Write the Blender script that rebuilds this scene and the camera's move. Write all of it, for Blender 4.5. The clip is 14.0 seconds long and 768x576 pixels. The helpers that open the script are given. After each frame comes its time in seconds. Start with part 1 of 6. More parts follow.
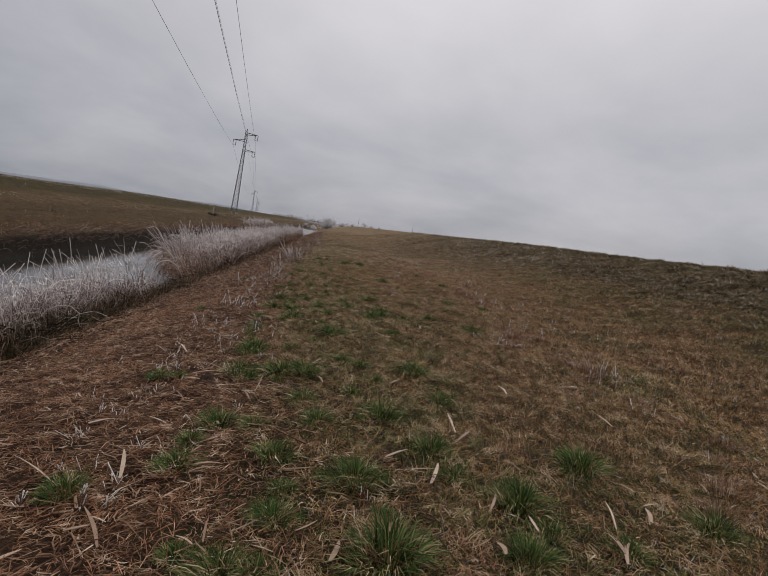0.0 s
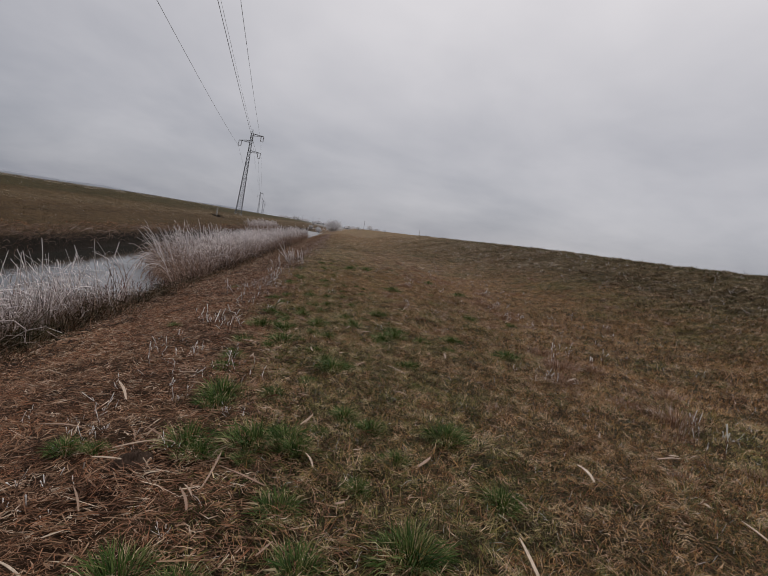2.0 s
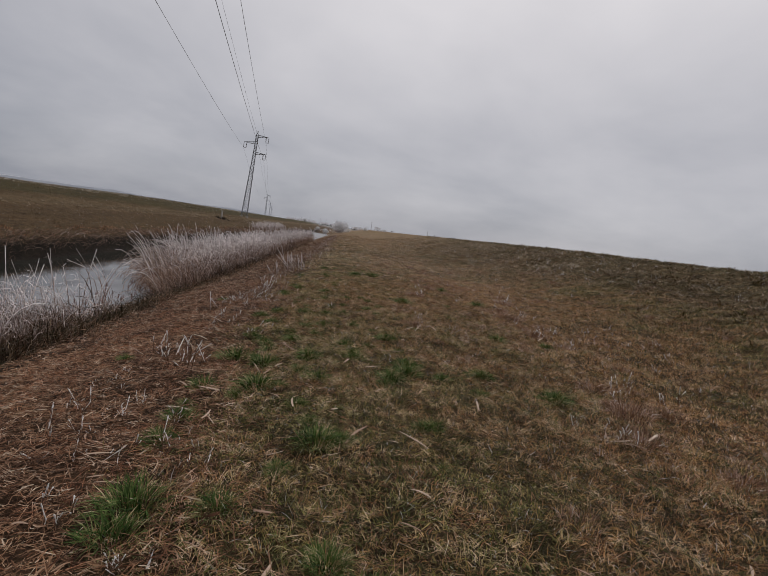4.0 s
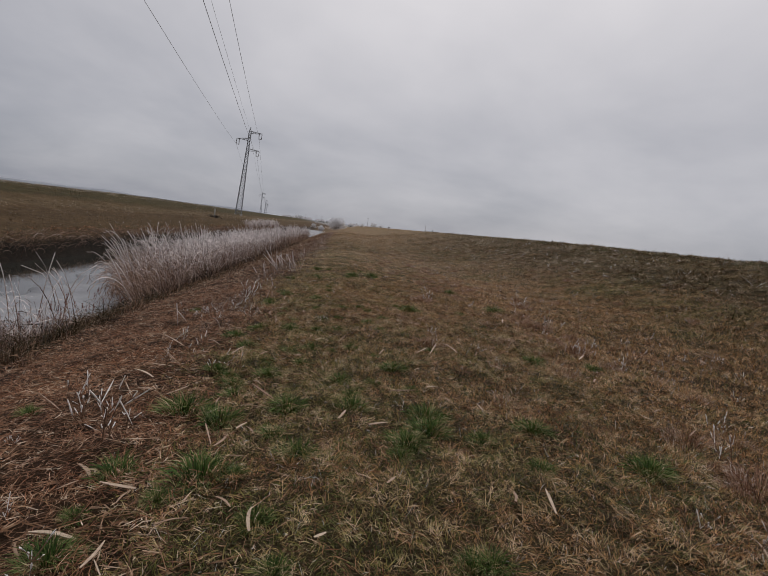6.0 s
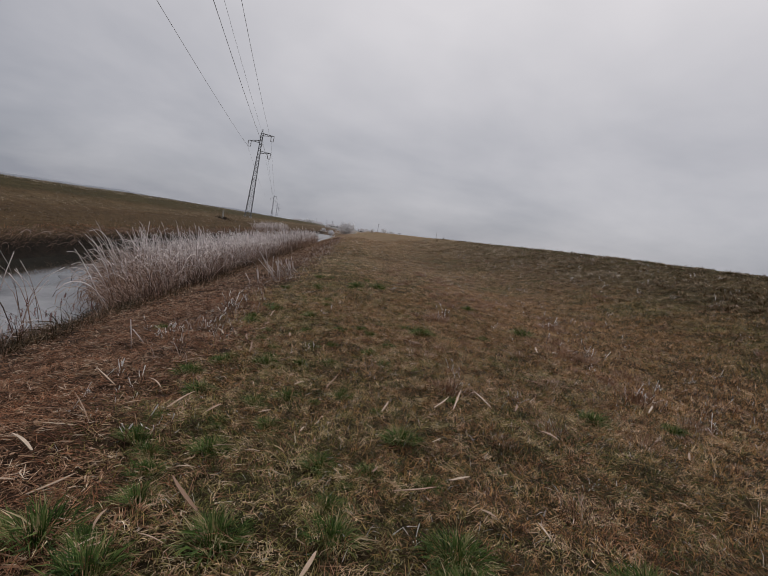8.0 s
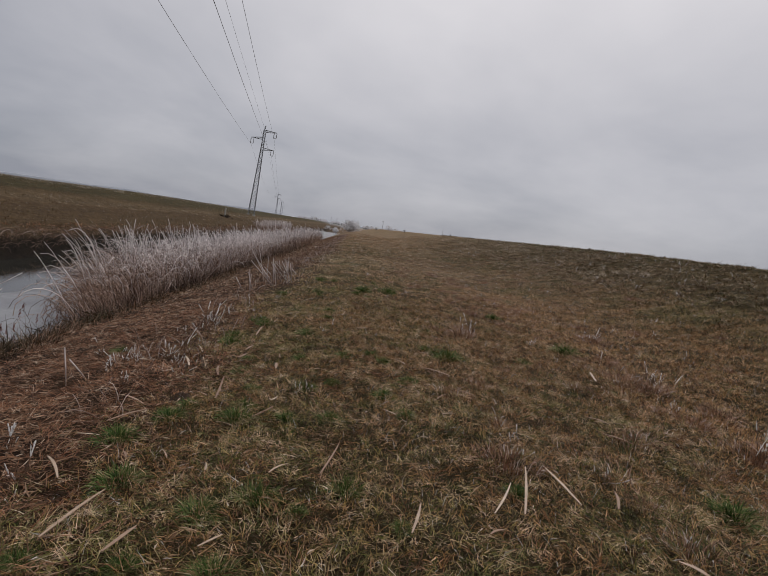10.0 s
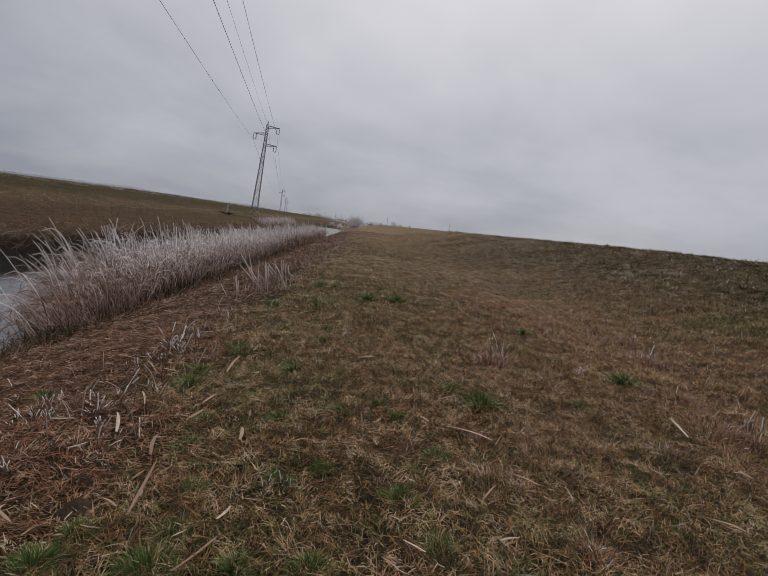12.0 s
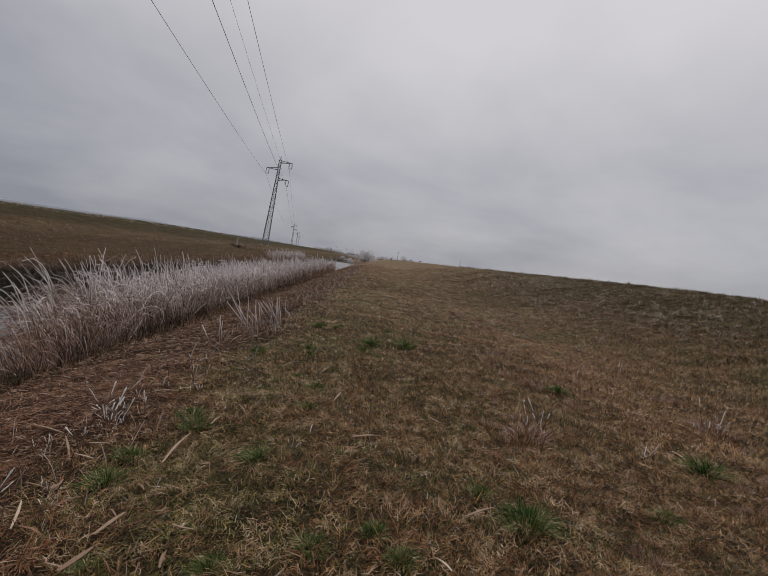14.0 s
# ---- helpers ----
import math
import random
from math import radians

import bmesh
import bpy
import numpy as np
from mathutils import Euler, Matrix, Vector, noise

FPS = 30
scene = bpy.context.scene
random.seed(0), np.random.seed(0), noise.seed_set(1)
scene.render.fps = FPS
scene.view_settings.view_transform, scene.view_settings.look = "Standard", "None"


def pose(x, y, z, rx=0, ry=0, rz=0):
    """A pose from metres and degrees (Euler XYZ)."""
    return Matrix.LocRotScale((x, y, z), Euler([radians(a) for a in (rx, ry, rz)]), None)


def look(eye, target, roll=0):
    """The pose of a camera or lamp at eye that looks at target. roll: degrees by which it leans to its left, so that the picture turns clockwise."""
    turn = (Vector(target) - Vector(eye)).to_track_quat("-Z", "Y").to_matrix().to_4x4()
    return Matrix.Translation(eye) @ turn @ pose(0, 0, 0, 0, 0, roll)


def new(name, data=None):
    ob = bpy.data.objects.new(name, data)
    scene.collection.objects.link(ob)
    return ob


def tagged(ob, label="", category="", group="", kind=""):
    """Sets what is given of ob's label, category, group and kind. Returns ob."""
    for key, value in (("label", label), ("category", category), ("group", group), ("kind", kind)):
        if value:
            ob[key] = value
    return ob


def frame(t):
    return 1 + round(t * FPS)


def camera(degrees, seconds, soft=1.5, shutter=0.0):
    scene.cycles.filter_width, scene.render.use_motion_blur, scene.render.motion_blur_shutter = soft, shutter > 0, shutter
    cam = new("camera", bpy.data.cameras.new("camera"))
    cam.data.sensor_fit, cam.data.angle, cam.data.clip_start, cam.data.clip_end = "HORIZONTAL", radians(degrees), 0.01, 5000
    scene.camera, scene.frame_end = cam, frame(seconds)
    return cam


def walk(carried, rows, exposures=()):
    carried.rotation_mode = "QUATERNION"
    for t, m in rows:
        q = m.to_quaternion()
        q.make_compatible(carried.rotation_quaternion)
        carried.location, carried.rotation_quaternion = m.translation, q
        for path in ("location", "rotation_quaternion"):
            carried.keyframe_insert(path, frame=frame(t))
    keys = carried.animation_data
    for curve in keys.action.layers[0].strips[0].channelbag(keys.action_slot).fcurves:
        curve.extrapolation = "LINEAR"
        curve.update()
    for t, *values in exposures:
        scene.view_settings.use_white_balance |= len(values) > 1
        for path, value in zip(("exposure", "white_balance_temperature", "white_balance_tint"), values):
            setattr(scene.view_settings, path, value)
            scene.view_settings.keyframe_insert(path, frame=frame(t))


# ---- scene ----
cam = camera(74.0, 14.0, soft=0.45)
# seconds, metres, degrees
ROWS = [
    (0.0, 0.000, -0.003, 1.574, 83.71, -8.67, -5.57),
    (0.5, -0.018, 0.429, 1.582, 84.13, -9.03, -6.10),
    (1.0, -0.048, 0.855, 1.573, 84.09, -8.43, -6.89),
    (1.5, 0.016, 1.393, 1.560, 84.13, -8.50, -5.35),
    (2.0, 0.045, 1.847, 1.536, 83.94, -9.16, -4.95),
    (2.5, 0.032, 2.314, 1.551, 83.49, -8.48, -5.18),
    (3.0, 0.104, 2.768, 1.581, 83.67, -8.79, -3.58),
    (5.5, 0.208, 5.005, 1.581, 83.98, -7.90, -5.08),
    (6.0, 0.217, 5.482, 1.566, 83.50, -7.58, -4.53),
    (6.5, 0.250, 5.928, 1.591, 83.62, -8.84, -3.24),
    (7.0, 0.264, 6.390, 1.572, 84.58, -8.81, -4.96),
    (7.5, 0.313, 6.861, 1.545, 84.05, -8.46, -4.68),
    (8.0, 0.372, 7.315, 1.547, 84.00, -9.00, -3.37),
    (8.5, 0.346, 7.799, 1.529, 84.05, -8.71, -4.18),
    (9.0, 0.361, 8.227, 1.526, 84.02, -8.24, -3.31),
    (11.5, 0.335, 10.361, 1.555, 82.92, -8.61, -2.65),
    (12.0, 0.361, 10.777, 1.572, 83.08, -8.13, -2.33),
    (12.5, 0.458, 11.207, 1.555, 85.38, -9.40, -0.42),
    (13.0, 0.431, 11.604, 1.564, 84.90, -9.28, -1.12),
    (13.5, 0.422, 11.880, 1.567, 85.08, -9.18, -2.05),
    (14.0, 0.469, 12.230, 1.572, 86.76, -8.80, -1.15),
]
walk(cam, [(t, pose(x, y, z, rx, ry, rz)) for t, x, y, z, rx, ry, rz in ROWS],
     exposures=[(0.0, 0.06, 6500, 10), (9.2, 0.06, 6500, 10), (11.4, 0.08, 6360, 10), (12.5, 0.04, 6380, 10), (13.4, 0.0, 6480, 10), (14.0, -0.05, 6480, 10)])

# ---- world and light ----
SUN_AZ, SUN_EL = 25.0, 48.0   # degrees right of +y, and up


def world_sky():
    w = bpy.data.worlds.new("overcast_sky")
    scene.world = w
    w.use_nodes = True
    nt = w.node_tree
    nt.nodes.clear()
    N, L = nt.nodes.new, nt.links.new
    out, bg = N("ShaderNodeOutputWorld"), N("ShaderNodeBackground")
    sky = N("ShaderNodeTexSky")
    sky.sky_type, sky.sun_disc = "NISHITA", False
    sky.sun_elevation, sky.sun_rotation = radians(SUN_EL), radians(SUN_AZ)
    coord = N("ShaderNodeTexCoord")
    sep = N("ShaderNodeSeparateXYZ")
    L(coord.outputs["Generated"], sep.inputs[0])
    # cloud deck: the direction laid onto a flat ceiling
    up = N("ShaderNodeMath"); up.operation = "MAXIMUM"; up.inputs[1].default_value = 0.0
    L(sep.outputs["Z"], up.inputs[0])
    add = N("ShaderNodeMath"); add.operation = "ADD"; add.inputs[1].default_value = 0.30
    L(up.outputs[0], add.inputs[0])
    dx = N("ShaderNodeMath"); dx.operation = "DIVIDE"
    dy = N("ShaderNodeMath"); dy.operation = "DIVIDE"
    L(sep.outputs["X"], dx.inputs[0]); L(add.outputs[0], dx.inputs[1])
    L(sep.outputs["Y"], dy.inputs[0]); L(add.outputs[0], dy.inputs[1])
    comb = N("ShaderNodeCombineXYZ")
    L(dx.outputs[0], comb.inputs[0]); L(dy.outputs[0], comb.inputs[1])
    n1 = N("ShaderNodeTexNoise")
    n1.inputs["Scale"].default_value, n1.inputs["Detail"].default_value, n1.inputs["Roughness"].default_value = 1.05, 5.0, 0.5
    n1.inputs["Distortion"].default_value = 0.25
    L(comb.outputs[0], n1.inputs["Vector"])
    n2 = N("ShaderNodeTexNoise")
    n2.inputs["Scale"].default_value, n2.inputs["Detail"].default_value, n2.inputs["Roughness"].default_value = 3.2, 6.0, 0.55
    L(comb.outputs[0], n2.inputs["Vector"])
    # brightness towards the hidden sun
    dot = N("ShaderNodeVectorMath"); dot.operation = "DOT_PRODUCT"
    e, a = radians(SUN_EL), radians(SUN_AZ)
    dot.inputs[1].default_value = (math.sin(a) * math.cos(e), math.cos(a) * math.cos(e), math.sin(e))
    L(coord.outputs["Generated"], dot.inputs[0])
    base = N("ShaderNodeMapRange")
    base.inputs["From Min"].default_value, base.inputs["From Max"].default_value = 0.30, 1.0
    base.inputs["To Min"].default_value, base.inputs["To Max"].default_value = 0.43, 0.92
    L(dot.outputs["Value"], base.inputs["Value"])
    m1 = N("ShaderNodeMath"); m1.operation = "MULTIPLY_ADD"; m1.inputs[1].default_value = 1.1; m1.inputs[2].default_value = -0.53
    L(n1.outputs["Fac"], m1.inputs[0])
    m2 = N("ShaderNodeMath"); m2.operation = "MULTIPLY_ADD"; m2.inputs[1].default_value = 0.16; m2.inputs[2].default_value = -0.08
    L(n2.outputs["Fac"], m2.inputs[0])
    low = N("ShaderNodeMapRange")   # the deck is thicker and greyer towards the horizon
    low.inputs["From Min"].default_value, low.inputs["From Max"].default_value = 0.0, 0.42
    low.inputs["To Min"].default_value, low.inputs["To Max"].default_value = -0.47, 0.09
    L(sep.outputs["Z"], low.inputs["Value"])
    m3 = N("ShaderNodeMath"); m3.operation = "ADD"
    L(m2.outputs[0], m3.inputs[0]); L(low.outputs[0], m3.inputs[1])
    s1 = N("ShaderNodeMath"); s1.operation = "ADD"
    L(base.outputs[0], s1.inputs[0]); L(m1.outputs[0], s1.inputs[1])
    s2 = N("ShaderNodeMath"); s2.operation = "ADD"
    L(s1.outputs[0], s2.inputs[0]); L(m3.outputs[0], s2.inputs[1])
    ramp = N("ShaderNodeValToRGB")
    ramp.color_ramp.elements[0].color = (0.272, 0.285, 0.330, 1)
    ramp.color_ramp.elements[1].color = (0.685, 0.665, 0.685, 1)
    ramp.color_ramp.elements[0].position, ramp.color_ramp.elements[1].position = 0.0, 1.0
    L(s2.outputs[0], ramp.inputs[0])
    dim = N("ShaderNodeVectorMath"); dim.operation = "SCALE"; dim.inputs["Scale"].default_value = 0.06
    L(sky.outputs[0], dim.inputs[0])
    mix = N("ShaderNodeMix"); mix.data_type = "RGBA"; mix.inputs["Factor"].default_value = 0.94
    L(dim.outputs[0], mix.inputs["A"]); L(ramp.outputs[0], mix.inputs["B"])
    L(mix.outputs["Result"], bg.inputs["Color"])
    bg.inputs["Strength"].default_value = 1.0
    L(bg.outputs[0], out.inputs[0])


world_sky()
sun_data = bpy.data.lights.new("sun", "SUN")
sun_data.energy, sun_data.angle, sun_data.color = 1.2, radians(22), (1.0, 0.97, 0.93)
sun = new("sun", sun_data)
_e, _a = radians(SUN_EL), radians(SUN_AZ)
sun.matrix_world = look((0, 0, 60), (-30 * math.sin(_a) * math.cos(_e), -30 * math.cos(_a) * math.cos(_e), 60 - 30 * math.sin(_e)))

# ---- materials ----


def mat(name, rough=0.8, spec=0.3):
    m = bpy.data.materials.new(name)
    m.use_nodes = True
    b = m.node_tree.nodes["Principled BSDF"]
    b.inputs["Roughness"].default_value = rough
    b.inputs["Specular IOR Level"].default_value = spec
    return m, m.node_tree, b


def node(nt, kind, **kw):
    n = nt.nodes.new(kind)
    for k, v in kw.items():
        n.inputs[k].default_value = v
    return n


def ramp_node(nt, fac, stops, mode="LINEAR"):
    r = nt.nodes.new("ShaderNodeValToRGB")
    r.color_ramp.interpolation = mode
    els = r.color_ramp.elements
    while len(els) < len(stops):
        els.new(0.5)
    for el, (p, c) in zip(els, stops):
        el.position = p
        el.color = (*c, 1) if len(c) == 3 else c
    nt.links.new(fac, r.inputs[0])
    return r.outputs[0]


def noise_out(nt, vec, scale, detail=4.0, rough=0.55):
    n = node(nt, "ShaderNodeTexNoise", Scale=scale, Detail=detail, Roughness=rough)
    nt.links.new(vec, n.inputs["Vector"])
    return n.outputs["Fac"]


def mix_rgb(nt, fac, a, b):
    m = nt.nodes.new("ShaderNodeMix")
    m.data_type = "RGBA"
    for sock, v in ((m.inputs["Factor"], fac), (m.inputs["A"], a), (m.inputs["B"], b)):
        if isinstance(v, (int, float)):
            sock.default_value = v
        elif isinstance(v, tuple):
            sock.default_value = (*v, 1)
        else:
            nt.links.new(v, sock)
    return m.outputs["Result"]


def remap(nt, val, a, b, c=0.0, d=1.0):
    m = nt.nodes.new("ShaderNodeMapRange")
    m.interpolation_type = "SMOOTHSTEP"
    m.inputs["From Min"].default_value, m.inputs["From Max"].default_value = a, b
    m.inputs["To Min"].default_value, m.inputs["To Max"].default_value = c, d
    nt.links.new(val, m.inputs["Value"])
    return m.outputs[0]


def calc(nt, op, a, b):
    m = nt.nodes.new("ShaderNodeMath")
    m.operation = op
    for i, v in enumerate((a, b)):
        if isinstance(v, (int, float)):
            m.inputs[i].default_value = v
        else:
            nt.links.new(v, m.inputs[i])
    return m.outputs[0]


def bump(nt, bsdf, height, strength=0.4, dist=0.02):
    b = node(nt, "ShaderNodeBump", Strength=strength, Distance=dist)
    nt.links.new(height, b.inputs["Height"])
    nt.links.new(b.outputs[0], bsdf.inputs["Normal"])


def place_xyz(nt):
    c = nt.nodes.new("ShaderNodeTexCoord")
    s = nt.nodes.new("ShaderNodeSeparateXYZ")
    nt.links.new(c.outputs["Object"], s.inputs[0])
    return c.outputs["Object"], s.outputs["X"], s.outputs["Y"], s.outputs["Z"]


def ground_material():
    m, nt, b = mat("winter_meadow", 0.95, 0.1)
    vec, x, y, z = place_xyz(nt)
    fine = noise_out(nt, vec, 55.0, 5.0, 0.7)
    mid = noise_out(nt, vec, 2.6, 5.0, 0.62)
    big = noise_out(nt, vec, 0.32, 4.0, 0.55)
    grassy = ramp_node(nt, mid, [(0.30, (0.050, 0.034, 0.016)), (0.48, (0.100, 0.066, 0.031)), (0.62, (0.155, 0.096, 0.048)), (0.75, (0.220, 0.138, 0.074))])
    olive = ramp_node(nt, mid, [(0.32, (0.048, 0.044, 0.015)), (0.55, (0.092, 0.074, 0.028)), (0.72, (0.150, 0.104, 0.048))])
    turf = mix_rgb(nt, remap(nt, big, 0.42, 0.60), grassy, olive)
    # mown berm soil and thatch, darkened for the shade between near blades
    soil_gap_shade = ramp_node(nt, mid, [(0.3, (0.026, 0.019, 0.009)), (0.5, (0.050, 0.035, 0.016)), (0.75, (0.092, 0.060, 0.029))])
    turf = mix_rgb(nt, calc(nt, "MULTIPLY", remap(nt, x, 8.5, 6.0), remap(nt, y, 27.0, 14.0)), turf, soil_gap_shade)
    lumps = noise_out(nt, vec, 4.2, 4.0, 0.6)
    slope = ramp_node(nt, lumps, [(0.32, (0.026, 0.019, 0.008)), (0.46, (0.072, 0.052, 0.022)), (0.60, (0.140, 0.098, 0.044)), (0.76, (0.25, 0.185, 0.105))])
    turf = mix_rgb(nt, calc(nt, "MULTIPLY", calc(nt, "MULTIPLY", remap(nt, x, 7.5, 11.0), remap(nt, y, 120.0, 50.0)), 0.85), turf, slope)
    litter = ramp_node(nt, mid, [(0.28, (0.024, 0.013, 0.008)), (0.5, (0.052, 0.029, 0.016)), (0.72, (0.095, 0.055, 0.031))])
    edge = calc(nt, "ADD", x, calc(nt, "MULTIPLY", calc(nt, "SUBTRACT", mid, 0.5), 1.6))
    col = mix_rgb(nt, calc(nt, "MULTIPLY", remap(nt, edge, -0.4, -1.2), remap(nt, x, -13.9, -13.2)), turf, litter)
    sedge = ramp_node(nt, mid, [(0.3, (0.048, 0.029, 0.014)), (0.5, (0.092, 0.057, 0.027)), (0.72, (0.150, 0.098, 0.052))])
    upper = ramp_node(nt, mid, [(0.3, (0.030, 0.026, 0.010)), (0.5, (0.062, 0.050, 0.020)), (0.72, (0.105, 0.080, 0.038))])
    wander = calc(nt, "ADD", x, calc(nt, "MULTIPLY", calc(nt, "SUBTRACT", big, 0.5), 5.0))
    sedge = mix_rgb(nt, remap(nt, wander, -25.5, -28.5), sedge, upper)
    sedge = mix_rgb(nt, calc(nt, "MULTIPLY", calc(nt, "MULTIPLY", remap(nt, wander, -26.5, -25.0), remap(nt, wander, -22.0, -24.0)), 0.16), sedge, (0.30, 0.235, 0.145))
    col = mix_rgb(nt, remap(nt, x, -12.5, -13.5), col, sedge)
    # far bank and dark damp soil at the water's edge, deepened for reed shade
    soil = ramp_node(nt, mid, [(0.3, (0.012, 0.009, 0.007)), (0.7, (0.034, 0.025, 0.018))])
    low = calc(nt, "ADD", z, calc(nt, "MULTIPLY", calc(nt, "SUBTRACT", mid, 0.5), 0.5))
    col = mix_rgb(nt, remap(nt, low, -1.35, -0.85), soil, col)
    # rime on the tips of the open slopes
    rime_noise = noise_out(nt, vec, 9.0, 5.0, 0.7)
    rime = calc(nt, "MULTIPLY", remap(nt, rime_noise, 0.56, 0.72), calc(nt, "MULTIPLY", remap(nt, z, 0.9, 2.3), 0.07))
    col = mix_rgb(nt, rime, col, (0.50, 0.49, 0.47))
    # ground pales with distance: tan along the berm, grey on the plain
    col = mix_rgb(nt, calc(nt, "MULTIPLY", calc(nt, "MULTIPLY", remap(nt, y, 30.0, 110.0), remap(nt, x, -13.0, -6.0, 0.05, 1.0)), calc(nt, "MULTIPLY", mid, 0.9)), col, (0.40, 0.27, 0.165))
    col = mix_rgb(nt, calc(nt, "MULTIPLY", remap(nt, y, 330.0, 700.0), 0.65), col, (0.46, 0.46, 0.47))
    stretch = nt.nodes.new("ShaderNodeVectorMath")
    stretch.operation = "MULTIPLY"
    stretch.inputs[1].default_value = (1.0, 0.09, 1.0)
    nt.links.new(vec, stretch.inputs[0])
    streak = noise_out(nt, stretch.outputs[0], 0.9, 4.0, 0.6)
    tone = nt.nodes.new("ShaderNodeMix")
    tone.data_type, tone.blend_type = "RGBA", "MULTIPLY"
    tone.inputs["Factor"].default_value = 1.0
    nt.links.new(col, tone.inputs["A"])
    nt.links.new(ramp_node(nt, streak, [(0.3, (0.80, 0.81, 0.80)), (0.7, (1.20, 1.19, 1.18))]), tone.inputs["B"])
    col = tone.outputs["Result"]
    dark = ramp_node(nt, fine, [(0.28, (0.30, 0.30, 0.30)), (0.72, (1.35, 1.35, 1.35))])
    mul = nt.nodes.new("ShaderNodeMix")
    mul.data_type, mul.blend_type = "RGBA", "MULTIPLY"
    mul.inputs["Factor"].default_value = 1.0
    nt.links.new(col, mul.inputs["A"]); nt.links.new(dark, mul.inputs["B"])
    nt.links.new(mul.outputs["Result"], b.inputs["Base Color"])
    bump(nt, b, calc(nt, "ADD", fine, calc(nt, "MULTIPLY", rime_noise, 2.0)), 0.9, 0.04)
    return m


MOTTLED = ("turf_blades", "slope_blades", "berm_blades", "dead_thatch", "limp_blades", "matted_strands")


def blade_material(name, greens, browns, lo, hi, scale=0.55, rime=0.0, shift=0.0, leafy=0.1, grain=8.0, along=1.0):
    """Blades that change singly, and from green to dry in drifts."""
    m, nt, b = mat(name, 0.75, 0.2)
    vec, x, y, z = place_xyz(nt)
    geo = nt.nodes.new("ShaderNodeNewGeometry")
    rnd = geo.outputs["Random Per Island"]
    patch = noise_out(nt, vec, scale, 4.0, 0.6)
    fine = noise_out(nt, vec, 4.5, 3.0, 0.6)
    p = calc(nt, "ADD", patch, calc(nt, "MULTIPLY", calc(nt, "SUBTRACT", fine, 0.5), 0.7))
    p = calc(nt, "ADD", p, calc(nt, "MULTIPLY", calc(nt, "SUBTRACT", rnd, 0.5), 0.22))
    # the worn strip beside the straw is greener, the open berm drier
    p = calc(nt, "ADD", p, calc(nt, "MULTIPLY", calc(nt, "SUBTRACT", remap(nt, x, 0.2, 2.6), remap(nt, x, 6.5, 10.0)), shift))
    p = calc(nt, "ADD", p, calc(nt, "MULTIPLY", remap(nt, y, 10.0, 17.0), 0.07))
    stretch = nt.nodes.new("ShaderNodeVectorMath")
    stretch.operation = "MULTIPLY"
    stretch.inputs[1].default_value = (1.0, along, 1.0)
    nt.links.new(vec, stretch.inputs[0])
    clump = noise_out(nt, stretch.outputs[0], grain, 2.0, 0.5)
    tone = calc(nt, "ADD", calc(nt, "MULTIPLY", rnd, 0.85), calc(nt, "MULTIPLY", calc(nt, "SUBTRACT", clump, 0.47), 2.0 if name in MOTTLED else 1.5))
    mottle = noise_out(nt, vec, 2.3, 3.0, 0.6)
    tone = calc(nt, "ADD", tone, calc(nt, "MULTIPLY", calc(nt, "SUBTRACT", mottle, 0.515), 1.25 if name in MOTTLED else 0.3))
    g = ramp_node(nt, tone, greens)
    d = ramp_node(nt, tone, browns)
    col = mix_rgb(nt, remap(nt, p, lo, hi), g, d)
    # paler tan towards the far end
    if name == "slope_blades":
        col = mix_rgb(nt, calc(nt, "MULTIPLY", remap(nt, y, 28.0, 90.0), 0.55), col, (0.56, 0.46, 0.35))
    if name == "cut_reed_litter":   # a darker brown stretch of the litter
        dark_stretch = calc(nt, "MULTIPLY", remap(nt, y, 10.5, 13.0), remap(nt, y, 19.0, 16.0))
        col = mix_rgb(nt, calc(nt, "MULTIPLY", dark_stretch, 0.16), col, (0.090, 0.046, 0.024))
    # these blades also turn paler farther along
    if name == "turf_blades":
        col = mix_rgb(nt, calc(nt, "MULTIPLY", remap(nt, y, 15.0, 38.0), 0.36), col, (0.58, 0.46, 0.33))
    if rime:
        col = mix_rgb(nt, calc(nt, "MULTIPLY", remap(nt, calc(nt, "FRACT", calc(nt, "MULTIPLY", rnd, 7.3), 0.0), 1.0 - rime, 1.0 - rime * 0.4), 0.8), col, (0.58, 0.57, 0.57))
    nt.links.new(col, b.inputs["Base Color"])
    thin = nt.nodes.new("ShaderNodeBsdfTranslucent")
    nt.links.new(col, thin.inputs["Color"])
    both = node(nt, "ShaderNodeMixShader", Fac=leafy)
    nt.links.new(b.outputs[0], both.inputs[1])
    nt.links.new(thin.outputs[0], both.inputs[2])
    nt.links.new(both.outputs[0], nt.nodes["Material Output"].inputs["Surface"])
    return m


GREENS = [(0.0, (0.040, 0.046, 0.010)), (0.25, (0.130, 0.138, 0.030)), (0.55, (0.265, 0.228, 0.062)), (0.85, (0.460, 0.345, 0.140)), (1.0, (0.72, 0.57, 0.35))]
BROWNS = [(0.0, (0.070, 0.034, 0.014)), (0.25, (0.285, 0.128, 0.046)), (0.5, (0.410, 0.228, 0.082)), (0.8, (0.560, 0.320, 0.148)), (1.0, (0.78, 0.56, 0.36))]
SEDGE = [(0.0, (0.046, 0.026, 0.012)), (0.3, (0.105, 0.062, 0.028)), (0.55, (0.118, 0.080, 0.032)), (0.85, (0.195, 0.124, 0.064)), (1.0, (0.40, 0.31, 0.20))]
